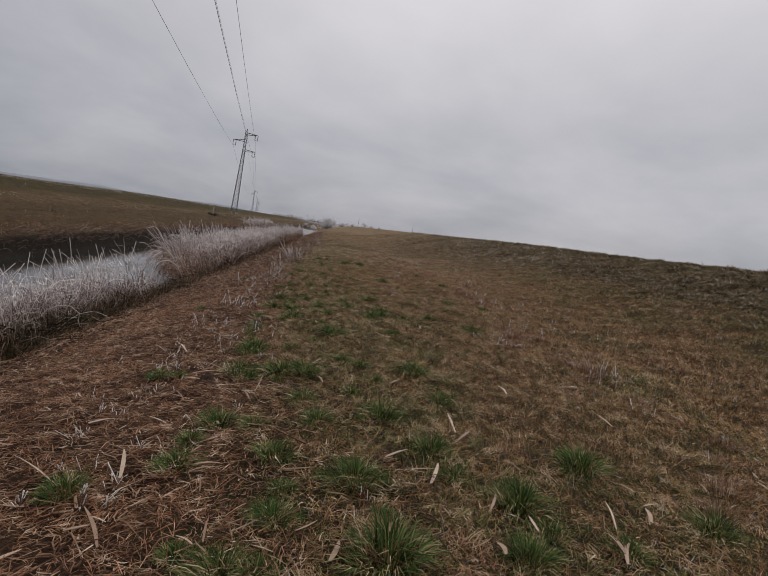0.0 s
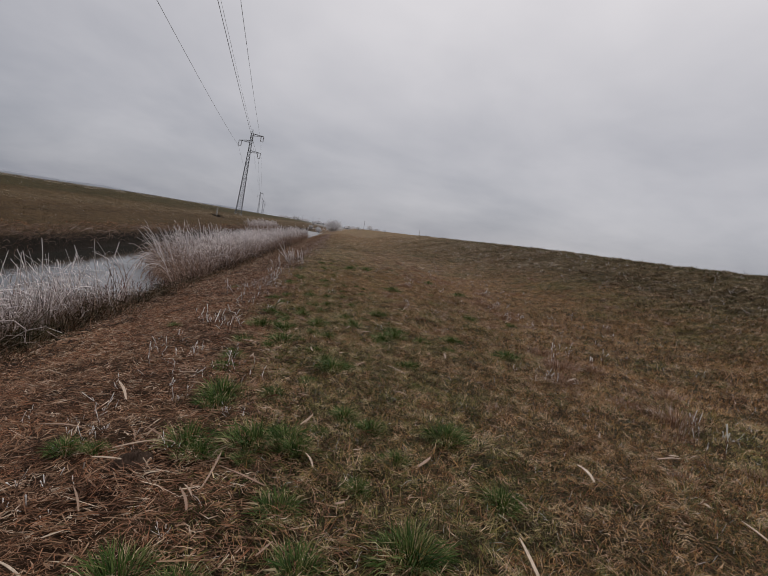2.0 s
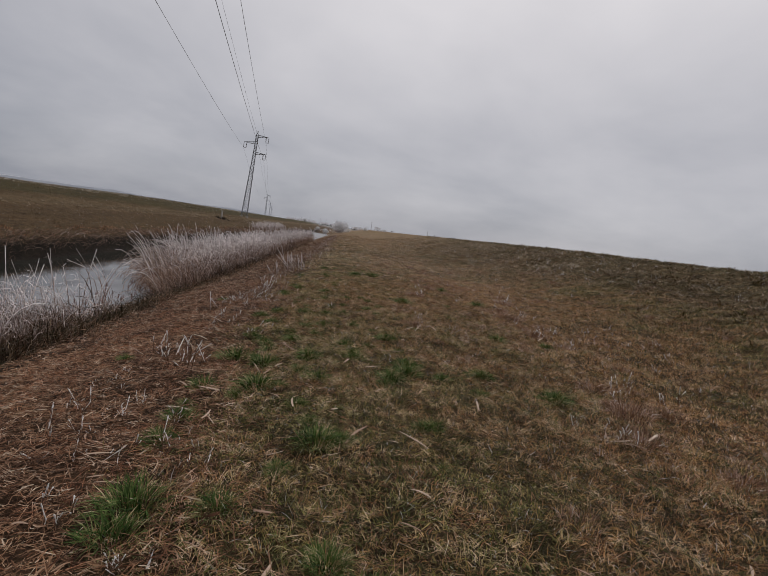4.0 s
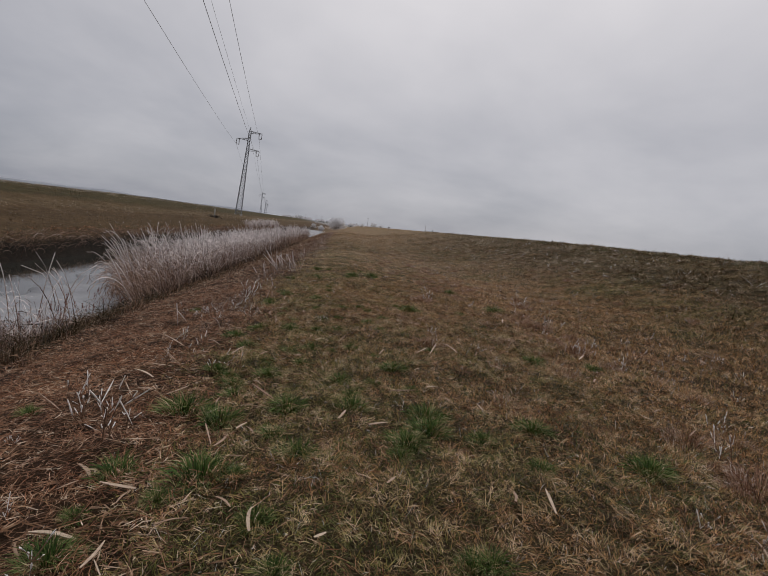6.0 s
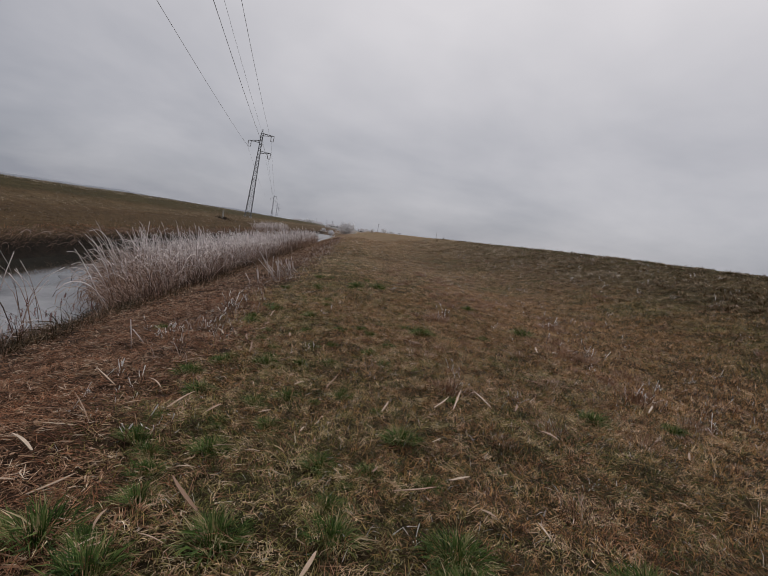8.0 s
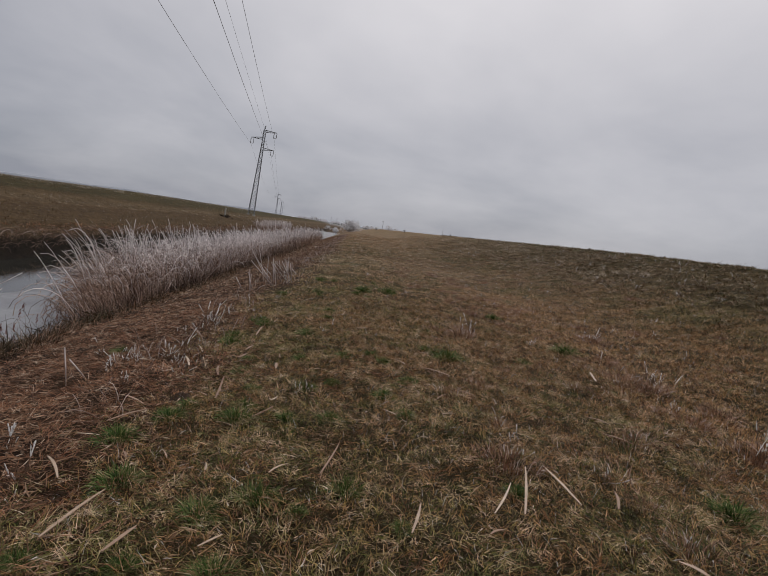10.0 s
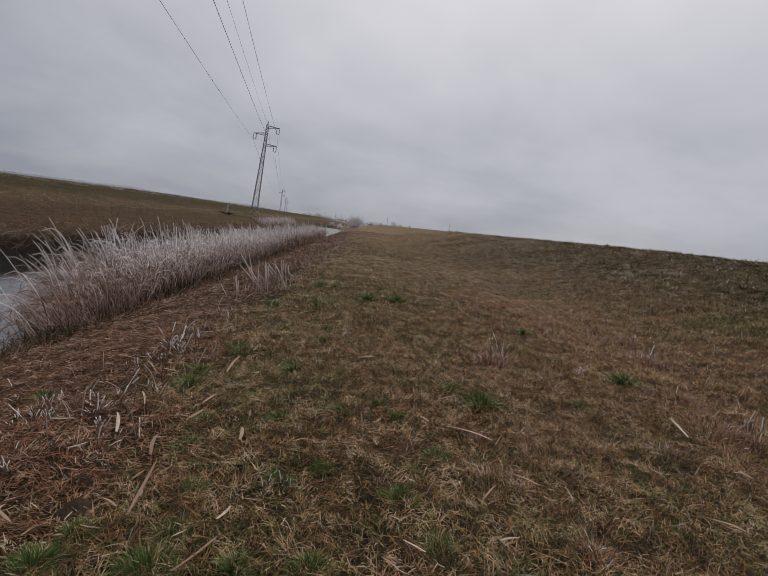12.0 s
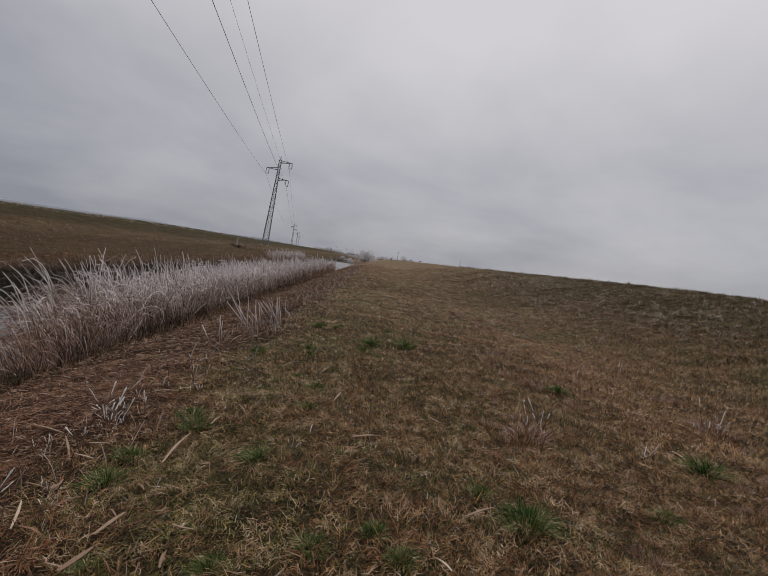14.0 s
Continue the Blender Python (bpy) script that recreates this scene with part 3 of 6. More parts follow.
def beam(bm, a, b, r, sides=4, r2=None):
    a, b = Vector(a), Vector(b)
    d = (b - a).normalized()
    u = d.orthogonal().normalized()
    v = d.cross(u)
    r2 = r if r2 is None else r2
    va, vb = [], []
    for i in range(sides):
        t = 2 * math.pi * (i + 0.5) / sides
        o = u * math.cos(t) + v * math.sin(t)
        va.append(bm.verts.new(a + o * r))
        vb.append(bm.verts.new(b + o * r2))
    for i in range(sides):
        j = (i + 1) % sides
        bm.faces.new((va[i], va[j], vb[j], vb[i]))
    bm.faces.new(va[::-1])
    bm.faces.new(vb)
    return va, vb


def box(bm, lo, hi):
    v = [bm.verts.new((x, y, z)) for z in (lo[2], hi[2]) for y in (lo[1], hi[1]) for x in (lo[0], hi[0])]
    for f in ((0, 2, 3, 1), (4, 5, 7, 6), (0, 1, 5, 4), (2, 6, 7, 3), (0, 4, 6, 2), (1, 3, 7, 5)):
        bm.faces.new([v[i] for i in f])


def blades_mesh(name, x, y, z, length, width, lean, material, az=None, curl=0.6, r=rng, simple=False):
    """Grass blades: a bent strip that narrows to a tip. lean: degrees off upright."""
    n = len(x)
    az = r.uniform(0, 2 * math.pi, n) if az is None else az
    lean = np.radians(lean)
    d = np.stack([np.cos(az), np.sin(az)], 1)
    s = np.stack([-np.sin(az), np.cos(az), az * 0], 1) * (width / 2)[:, None]
    base = np.stack([x, y, z], 1)

    def along(l, ang):
        return np.concatenate([d * (l * np.sin(ang))[:, None], (l * np.cos(ang))[:, None]], 1)
    tw = r.normal(0, 0.35, (n, 1)) * np.array([[0, 0, 1.0]]) * width[:, None]
    if simple:
        tip = base + along(length, lean + curl * 0.3)
        co = np.stack([base - s, base + s, tip], 1).reshape(-1, 3)
        i = np.arange(n) * 3
        return raw_mesh(name, co, None, material, False, np.stack([i, i + 1, i + 2], 1))
    mid = base + along(length * 0.5, lean)
    tip = mid + along(length * 0.5, np.minimum(lean + curl * r.uniform(0.1, 1.2, n), 1.75))
    co = np.stack([base - s, base + s, mid - s * 0.8 - tw, mid + s * 0.8 + tw, tip], 1).reshape(-1, 3)
    i = np.arange(n) * 5
    return raw_mesh(name, co, np.stack([i, i + 1, i + 3, i + 2], 1), material, False, np.stack([i + 2, i + 3, i + 4], 1))


def stalks_mesh(name, x, y, z, length, radius, lean, az, bend, material, seg=6, sag=1.0, thin=0.5, hook=2):
    """Many three-sided stalks; bend: radians by which each arches over, the nearer its tip the larger hook is."""
    n = len(x)
    p = np.stack([x, y, z], 1)
    ang = np.radians(lean)
    d = np.stack([np.cos(az), np.sin(az)], 1)
    rings = []
    for k in range(seg + 1):
        u = k / seg
        r = radius * (1 - thin * u)
        side = np.stack([-d[:, 1], d[:, 0], d[:, 0] * 0], 1)
        fwd = np.concatenate([d * np.cos(ang)[:, None], -np.sin(ang)[:, None]], 1)
        for j in range(3):
            t = 2 * math.pi * j / 3 + 0.5
            rings.append(p + (side * math.cos(t) + fwd * math.sin(t)) * r[:, None])
        if k < seg:
            ang = ang + bend * sag * ((k + 1) / seg) ** hook * (hook + 1) / seg
            p = p + np.concatenate([d * (np.sin(ang) * length / seg)[:, None], (np.cos(ang) * length / seg)[:, None]], 1)
    co = np.stack(rings, 1).reshape(-1, 3)
    m = 3 * (seg + 1)
    off = (np.arange(n) * m)[:, None]
    loc = np.array([[3 * k + j, 3 * k + (j + 1) % 3, 3 * k + 3 + (j + 1) % 3, 3 * k + 3 + j] for k in range(seg) for j in range(3)])
    q = (off[:, :, None] + loc[None]).reshape(-1, 4)
    return raw_mesh(name, co, q, material, True), p


def merge_named(name, parts_, label, category):
    ob = new(name, parts_)
    return tagged(ob, label, category, kind="stuff")


def scatter(x0, x1, y0, y1, n, r=rng):
    return r.uniform(x0, x1, n), r.uniform(y0, y1, n)


# ---- reeds along the ditch ----


def reed_bed(name, x0, x1, y0, y1, n, hgt, rad, material, label, lean=14, bend=1.3, clump=0.55, start=-90.0, back=0.0, seg=6, shrink=None, straight=0.4, hook=2):
    r = np.random.default_rng(len(name) * 31 + n)
    x, y = scatter(x0, x1, y0, y1, n, r)
    keep = (value_noise(x * 1.1 + 20, y * 0.9) + r.normal(0, 0.15, n) > clump - 0.25) & (y > start + back * (-5.5 - x))
    x, y = x[keep], y[keep]
    k = len(x)
    z = np.maximum(height(x, y), WATER_Z - 0.05) - 0.03
    ln = r.uniform(hgt[0], hgt[1], k) * (0.82 + 0.36 * value_noise(x / 1.3, y / 1.7 + 3))
    if shrink is not None:
        ln = ln * shrink(y)
    az = r.normal(3.0, 1.15, k)
    # stalks at the open end of a bed hang out over the ice
    end = (start > 0) & (y < start + back * (-5.5 - x) + 2.2)
    az = np.where(end, r.normal(-2.45, 0.5, k), az)
    bd = np.where(r.random(k) < straight, r.uniform(0.05, 0.4, k), r.uniform(0.5, 1.1, k) * bend)
    me, tips = stalks_mesh(name, x, y, z, ln, r.uniform(rad * 0.6, rad * 1.3, k), np.abs(r.normal(0, lean, k)) + np.where(end, 8, 0), az, bd * np.where(end, 1.15, 1.0), material, seg, 1.0, 0.12, hook)
    merge_named(name, me, label, "reeds")
    return x, y, z, ln, tips


def reed_leaves(name, x, y, z, ln, tips, per, size, material, label):
    r = np.random.default_rng(len(name) * 77)
    k = len(x) * per
    xx, yy = np.repeat(x, per) + r.normal(0, 0.05, k), np.repeat(y, per) + r.normal(0, 0.05, k)
    zz = np.repeat(z, per) + np.repeat(ln, per) * r.uniform(0.3, 0.9, k)
    me = blades_mesh(name, xx, yy, zz, r.uniform(size * 0.6, size * 1.4, k), r.uniform(0.005, 0.014, k), r.uniform(15, 95, k), material, r.normal(3.0, 1.3, k), 1.4, r)
    merge_named(name, me, label, "reeds")


def fringe_fall(y):
    """The fringe is tall where the walk starts and sinks to sedge before the bed."""
    return 1.0 - 0.80 * smooth(y, 13.5, 17.5)


bed = reed_bed("reed_bed", -7.9, -5.35, 19.0, 50, 7600, (1.4, 2.25), 0.0064, M_reed, "dense hoar-frosted reeds with arching tips in the ditch margin", 17, 2.8, 0.56, 20.95, 2.3, 9, None, 0.16)
reed_leaves("reed_leaves", *bed, 3, 0.30, M_reed, "frosted dry leaves hanging from the ditch reeds")
reed_bed("reed_stalks", -8.0, -5.4, 18.6, 50, 1150, (1.55, 2.35), 0.0095, M_reed_white, "thick white rimed reed stalks above the bed", 18, 3.0, 0.4, 20.4, 2.2, 12, None, 0.18)
reed_bed("reed_stalks", -7.9, -6.3, 20.0, 48, 430, (1.75, 2.45), 0.0110, M_reed_white, "kinked white rimed reed stalks along the back of the bed", 22, 1.0, 0.35, 20.8, 2.0, 10, None, 0.35, 7)
reed_bed("reed_stalks", -5.85, -5.2, 20.6, 46, 900, (0.55, 1.15), 0.0082, M_reed_front, "thick pinkish brown reed stalks with rimed tips along the front of the bed", 22, 0.8, 0.35, 20.9, 1.0, 6, None, 0.75)
reed_bed("reed_bed", -8.0, -5.3, 50, 96, 3000, (1.5, 2.35), 0.012, M_reed, "far stretch of pale frosted reeds along the ditch", 14, 1.7, seg=5)
reed_bed("reed_fringe", -5.7, -4.9, 20.8, 60, 1500, (0.3, 0.9), 0.005, M_reed_dark, "short brown broken reeds at the foot of the bed", 26, 1.2, 0.5, seg=4)
bed_low = reed_bed("reed_fringe", -6.35, -4.95, 0.0, 19.4, 5400, (0.8, 1.7), 0.0050, M_reed_low, "brown and frosted reeds at the near water edge", 24, 1.9, 0.46, seg=5, shrink=fringe_fall)
reed_leaves("reed_fringe_leaves", *bed_low, 2, 0.26, M_reed_low, "thin frosted leaves of the low reeds")
reed_bed("reed_stalks", -7.0, -5.2, -6.0, 15.0, 210, (1.3, 2.1), 0.0085, M_reed_white, "few thick rimed stalks arching out of the fringe", 20, 2.4, 0.4, seg=8, shrink=lambda y: 1.0 - 0.3 * smooth(y, 10, 15), straight=0.25)
reed_bed("reed_stalks", -7.9, -6.2, 9.0, 20.5, 60, (1.4, 2.1), 0.0105, M_reed_white, "single broken rimed stalks standing in the ice", 14, 0.8, 0.3, seg=4, straight=0.8)
reed_bed("sedge_fringe", -5.75, -4.9, 11.0, 20.3, 1500, (0.15, 0.42), 0.0038, M_reed_dark, "low dark brown sedge along the ice edge", 32, 1.5, 0.45, seg=4)


def fringe_blades():
    """Dark rotted blades that arch out of the fringe's foot over the ice edge, in clumps."""
    r = np.random.default_rng(41)
    c, per = 760, 26
    cy = r.uniform(-4, 20.6, c)
    cx = -5.35 + r.normal(0, 0.22, c) + 0.25 * smooth(cy, 12, 17)
    n = c * per
    s = np.repeat(r.uniform(0.6, 1.3, c) * (1 - 0.25 * smooth(cy, 12, 17)), per)
    x, y = np.repeat(cx, per) + r.normal(0, 0.10, n) * s, np.repeat(cy, per) + r.normal(0, 0.12, n) * s
    me = blades_mesh("fringe_blades", x, y, np.maximum(height(x, y), WATER_Z) - 0.02, r.uniform(0.3, 0.8, n) * s * (1 + 0.45 * (1 - smooth(y, 13, 16))), r.uniform(0.007, 0.016, n), np.clip(r.normal(34, 19, n), 3, 85), M_dusk, r.uniform(0, 6.283, n), 1.3, r)
    merge_named("fringe_blades", me, "dark rotted sedge blades arching at the ice edge", "sedge")
    # added black blades stand for the shaded gaps between the reed feet
    c, per = 420, 24
    cy = 20.8 + 30 * r.random(c) ** 1.5
    cx = -5.62 + r.normal(0, 0.24, c)
    n = c * per
    x, y = np.repeat(cx, per) + r.normal(0, 0.12, n), np.repeat(cy, per) + r.normal(0, 0.15, n)
    me = blades_mesh("bed_blades", x, y, np.maximum(height(x, y), WATER_Z) - 0.02, r.uniform(0.25, 0.6, n), r.uniform(0.008, 0.018, n), np.clip(r.normal(20, 14, n), 2, 70), M_black, r.normal(-2.4, 0.9, n), 1.0, r)
    merge_named("bed_blades", me, "nearly black blades put in as shade at the foot of the reeds", "reeds")


fringe_blades()


def plumes():
    """Thin reeds with drooping brown seed heads at the ice edge."""
    px, py, pz, pl, tips = reed_bed("plume_reeds", -6.2, -5.4, 15.2, 19.8, 34, (0.85, 1.2), 0.0035, M_reed_dark, "thin reeds with drooping brown seed heads", 10, 1.7, 0.3, straight=0.1)
    r = np.random.default_rng(8)
    per = 26
    k = len(px) * per
    q = np.repeat(tips, per, 0)
    down = r.uniform(0.0, 0.17, k)
    me = blades_mesh("seed_heads", q[:, 0] + r.normal(0, 0.008, k), q[:, 1] + r.normal(0, 0.008, k), q[:, 2] - down, r.uniform(0.04, 0.07, k), r.uniform(0.008, 0.014, k), r.uniform(150, 178, k), M_plume, None, 0.3, r)
    merge_named("seed_heads", me, "drooping brown reed seed heads", "reeds")


plumes()
reed_bed("bank_reeds", -15.0, -13.3, 86, 124, 1100, (0.8, 1.7), 0.013, M_reed, "pale frosted reeds under the far bank", 12, 0.8, 0.35)


def overhang():
    r = np.random.default_rng(11)
    n = 4800
    x, y = r.uniform(-15.2, -13.9, n), np.where(r.random(n) < 0.6, r.uniform(8, 90, n), r.uniform(90, 196, n))
    z = height(x, y) - 0.02
    me, _ = stalks_mesh("bank_grass", x, y, z, r.uniform(0.25, 0.75, n), r.uniform(0.005, 0.010, n), r.uniform(15, 65, n), r.normal(0, 0.7, n), r.uniform(0.7, 2.0, n), M_bank, 4)
    merge_named("bank_grass", me, "dry brown grass hanging over the dark far bank", "grass")

    n = 110
    x, y = r.uniform(-14.6, -13.7, n), 8 + 38 * r.random(n) ** 1.3
    me, _ = stalks_mesh("bank_grass", x, y, height(x, y) - 0.02, r.uniform(0.4, 0.95, n), r.uniform(0.006, 0.011, n), r.uniform(30, 70, n), r.normal(0.2, 0.9, n), r.uniform(1.2, 2.6, n), M_reed_low, 6)
    merge_named("bank_grass", me, "frosted stalks arching from the dark far bank", "grass")


overhang()

# ---- turf, straw and slope grass ----


def turf(name, x0, x1, y0, y1, n, length, width, lean, material, label, keep=None, simple=False, cell=0.13, bare=0.25, lift=0.008):
    r = np.random.default_rng(n % 9973 + 5)
    x, y = scatter(x0, x1, y0, y1, n, r)
    if keep is not None:
        k = keep(x, y, r)
        x, y = x[k], y[k]
    gap = value_noise(x / 0.16 + 11, y / 0.16) * 0.6 + value_noise(x / 0.4 + 3, y / 0.4) * 0.4 + r.normal(0, 0.06, len(x)) > bare
    x, y = x[gap], y[gap]
    k = len(x)
    # blades gather in small tussocks and lean out of them
    ci, cj = np.floor(x / cell).astype(int), np.floor(y / cell).astype(int)
    cx = (ci + 0.15 + 0.7 * _tab[ci % 128, cj % 128]) * cell
    cy = (cj + 0.15 + 0.7 * _tab[cj % 128, (ci + 31) % 128]) * cell
    x, y = cx + (x - cx) * 0.95, cy + (y - cy) * 0.95
    az = np.arctan2(y - cy, x - cx) + r.normal(0, 1.2, k)
    off = np.hypot(x - cx, y - cy) / cell
    lean = lean + 40 * (off - 0.45)
    tall = 1.15 - 0.6 * off + 0.4 * _tab[(ci * 7 + 3) % 128, (cj * 5) % 128] - 0.35
    tall = np.maximum(tall * 0.8 + 0.45 * value_noise(x / 0.45, y / 0.45 + 30), 0.62)
    me = blades_mesh(name, x, y, height(x, y) - 0.004 + lift * r.random(k), r.uniform(*length, k) * tall, r.uniform(*width, k), np.clip(r.normal(0, 18, k) + lean, 3, 88), material, az, 0.5, r, simple)
    merge_named(name, me, label, "grass")


def edge_shift(y):
    """How far the straw strip draws back towards the ditch along the way."""
    return -0.75 * smooth(y, 9.5, 11.0) + 0.40 * smooth(y, 12.8, 13.8) * (1 - smooth(y, 14.3, 15.3)) - 0.25 * smooth(y, 14.5, 16.5)


def turf_edge(x, y, r):
    """Turf thins out into the straw strip beside the ditch."""
    e = -0.55 + edge_shift(y) + 1.1 * (value_noise(x * 0 + y / 1.7, y / 2.2) - 0.5) + 0.5 * smooth(5 - y, 0, 3) + r.normal(0, 0.28, len(x))
    return x > e


def near_share(x, y):
    return smooth(4.8 - x, 0, 2.0) * smooth(y, 0.8, 1.8) * smooth(22 - y, 0, 5)


def inside_near(x, y, r):
    return turf_edge(x, y, r) & (r.random(len(x)) < near_share(x, y))


def outside_near(x, y, r):
    return turf_edge(x, y, r) & (r.random(len(x)) > 0.85 * near_share(x, y))


turf("turf_grass", -2.4, 4.8, 0.8, 22, 335000, (0.045, 0.11), (0.0022, 0.0042), 58, M_turf, "short matted olive and brown winter grass", inside_near, False, 0.10, 0.12, 0.022)
turf("turf_sward", -2.2, 4.8, 0.8, 21, 205000, (0.025, 0.06), (0.004, 0.008), 52, M_limp, "dense low olive sward under the longer blades", inside_near, True, 0.08, -0.1, 0.026)
turf("turf_thatch", -2.4, 4.8, 0.8, 22, 220000, (0.04, 0.11), (0.003, 0.0055), 82, M_thatch, "fine dead thatch between the grass blades", inside_near, True, 0.31, 0.05, 0.035)
turf("turf_grass", -1.6, 10.8, -3, 36, 195000, (0.05, 0.12), (0.008, 0.015), 66, M_turf, "short dry meadow grass on the berm", outside_near, True, 0.15, 0.0, 0.025)
turf("turf_grass", -1.6, 11, -3, 2.2, 30000, (0.06, 0.13), (0.009, 0.017), 56, M_turf, "rough meadow grass where the walk sets out", lambda x, y, r: turf_edge(x, y, r) & (r.random(len(x)) < smooth(2.2 - y, 0, 1.4)), True, 0.15, -0.2, 0.03)
turf("turf_grass", 3.0, 10.5, 0.6, 29, 265000, (0.05, 0.12), (0.0042, 0.0085), 56, M_turf, "fine dry grass towards the dyke foot", lambda x, y, r: r.random(len(x)) < smooth(x, 2.8, 4.6) * smooth(10.5 - x, 0, 1.6) * smooth(y, 0.6, 2.0) * smooth(29 - y, 0, 7), True, 0.13, 0.20, 0.03)
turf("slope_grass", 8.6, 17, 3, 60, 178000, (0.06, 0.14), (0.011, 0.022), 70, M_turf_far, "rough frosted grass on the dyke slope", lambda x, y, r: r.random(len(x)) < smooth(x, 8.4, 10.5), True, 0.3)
turf("slope_grass", -1.6, 12, 31, 112, 130000, (0.07, 0.15), (0.014, 0.030), 64, M_berm, "distant dry grass on the berm", lambda x, y, r: turf_edge(x, y, r) & (r.random(len(x)) < smooth(y, 30, 37)), True, 0.3)
turf("slope_grass", -42, -14.4, 6, 125, 74000, (0.08, 0.2), (0.014, 0.03), 45, M_sedge, "brown winter grass on the opposite dyke", None, True, 0.4)


def turf_mat(name, n, x0, x1, y0, y1, length, width, material, label, keep):
    """Long limp dead strands combed flat into swirls over the turf."""
    r = np.random.default_rng(n % 9973 + 8)
    x, y = scatter(x0, x1, y0, y1, n, r)
    k = keep(x, y, r) & (value_noise(x / 0.3 + 17, y / 0.3) * 0.6 + value_noise(x / 0.9, y / 0.9 + 44) * 0.4 + r.normal(0, 0.10, n) > 0.37)
    x, y = x[k], y[k]
    k = len(x)
    az = 1.2 + 7.5 * (value_noise(x / 0.55 + 70, y / 0.55) - 0.5) + 3.0 * (value_noise(x / 0.2 + 9, y / 0.2 + 31) - 0.5) + r.normal(0, 0.5, k)
    me = blades_mesh(name, x, y, height(x, y) + 0.012 + 0.035 * r.random(k), r.uniform(*length, k), r.uniform(*width, k), np.clip(r.normal(76, 13, k), 25, 100), material, az, 0.55, r)
    merge_named(name, me, label, "grass")


turf_mat("turf_mat", 66000, -2.0, 4.8, 0.8, 17, (0.06, 0.15), (0.0020, 0.0040), M_mat, "matted dead grass strands lying over the turf", inside_near)
turf_mat("turf_mat", 62000, -2.0, 4.8, 0.8, 17, (0.05, 0.12), (0.0024, 0.0046), M_limp, "limp olive and green grass blades lying in the turf", inside_near)
turf_mat("turf_mat", 26000, 3.0, 9.5, 2.0, 22, (0.07, 0.16), (0.003, 0.006), M_mat, "matted dead grass towards the dyke foot", lambda x, y, r: r.random(len(x)) < smooth(x, 2.8, 4.6) * smooth(22 - y, 0, 6))
turf_mat("turf_mat", 30000, 3.0, 9.5, 2.0, 22, (0.06, 0.14), (0.004, 0.007), M_limp, "limp olive grass blades towards the dyke foot", lambda x, y, r: r.random(len(x)) < smooth(x, 2.8, 4.6) * smooth(22 - y, 0, 6))


def rimed_tufts(name, n, box_, size, label, wide=(0.006, 0.012), material=None, per=12, spread=0.07, dense=0.5, simple=False, patch=0.6):
    r = np.random.default_rng(n)
    cx, cy = r.uniform(box_[0], box_[1], n), r.uniform(box_[2], box_[3], n)
    k = 0.7 * value_noise(cx / patch + 60, cy / (patch * 1.5)) + 0.3 * value_noise(cx / 1.9 + 20, cy / 2.6) + r.normal(0, 0.16, n) > dense
    cx, cy = cx[k], cy[k]
    s = np.repeat(r.uniform(0.5, 1.25, len(cx)), per)
    x = np.repeat(cx, per) + r.normal(0, spread, len(cx) * per) * s
    y = np.repeat(cy, per) + r.normal(0, spread, len(cx) * per) * s
    m = len(x)
    az = np.arctan2(y - np.repeat(cy, per), x - np.repeat(cx, per)) + r.normal(0, 0.5, m)
    me = blades_mesh(name, x, y, height(x, y) - 0.01, r.uniform(0.5, 1.1, m) * s * size, r.uniform(*wide, m), np.clip(r.normal(38, 18, m), 2, 80), material or M_rimed, az, 0.9, r, simple)
    merge_named(name, me, label, "grass")


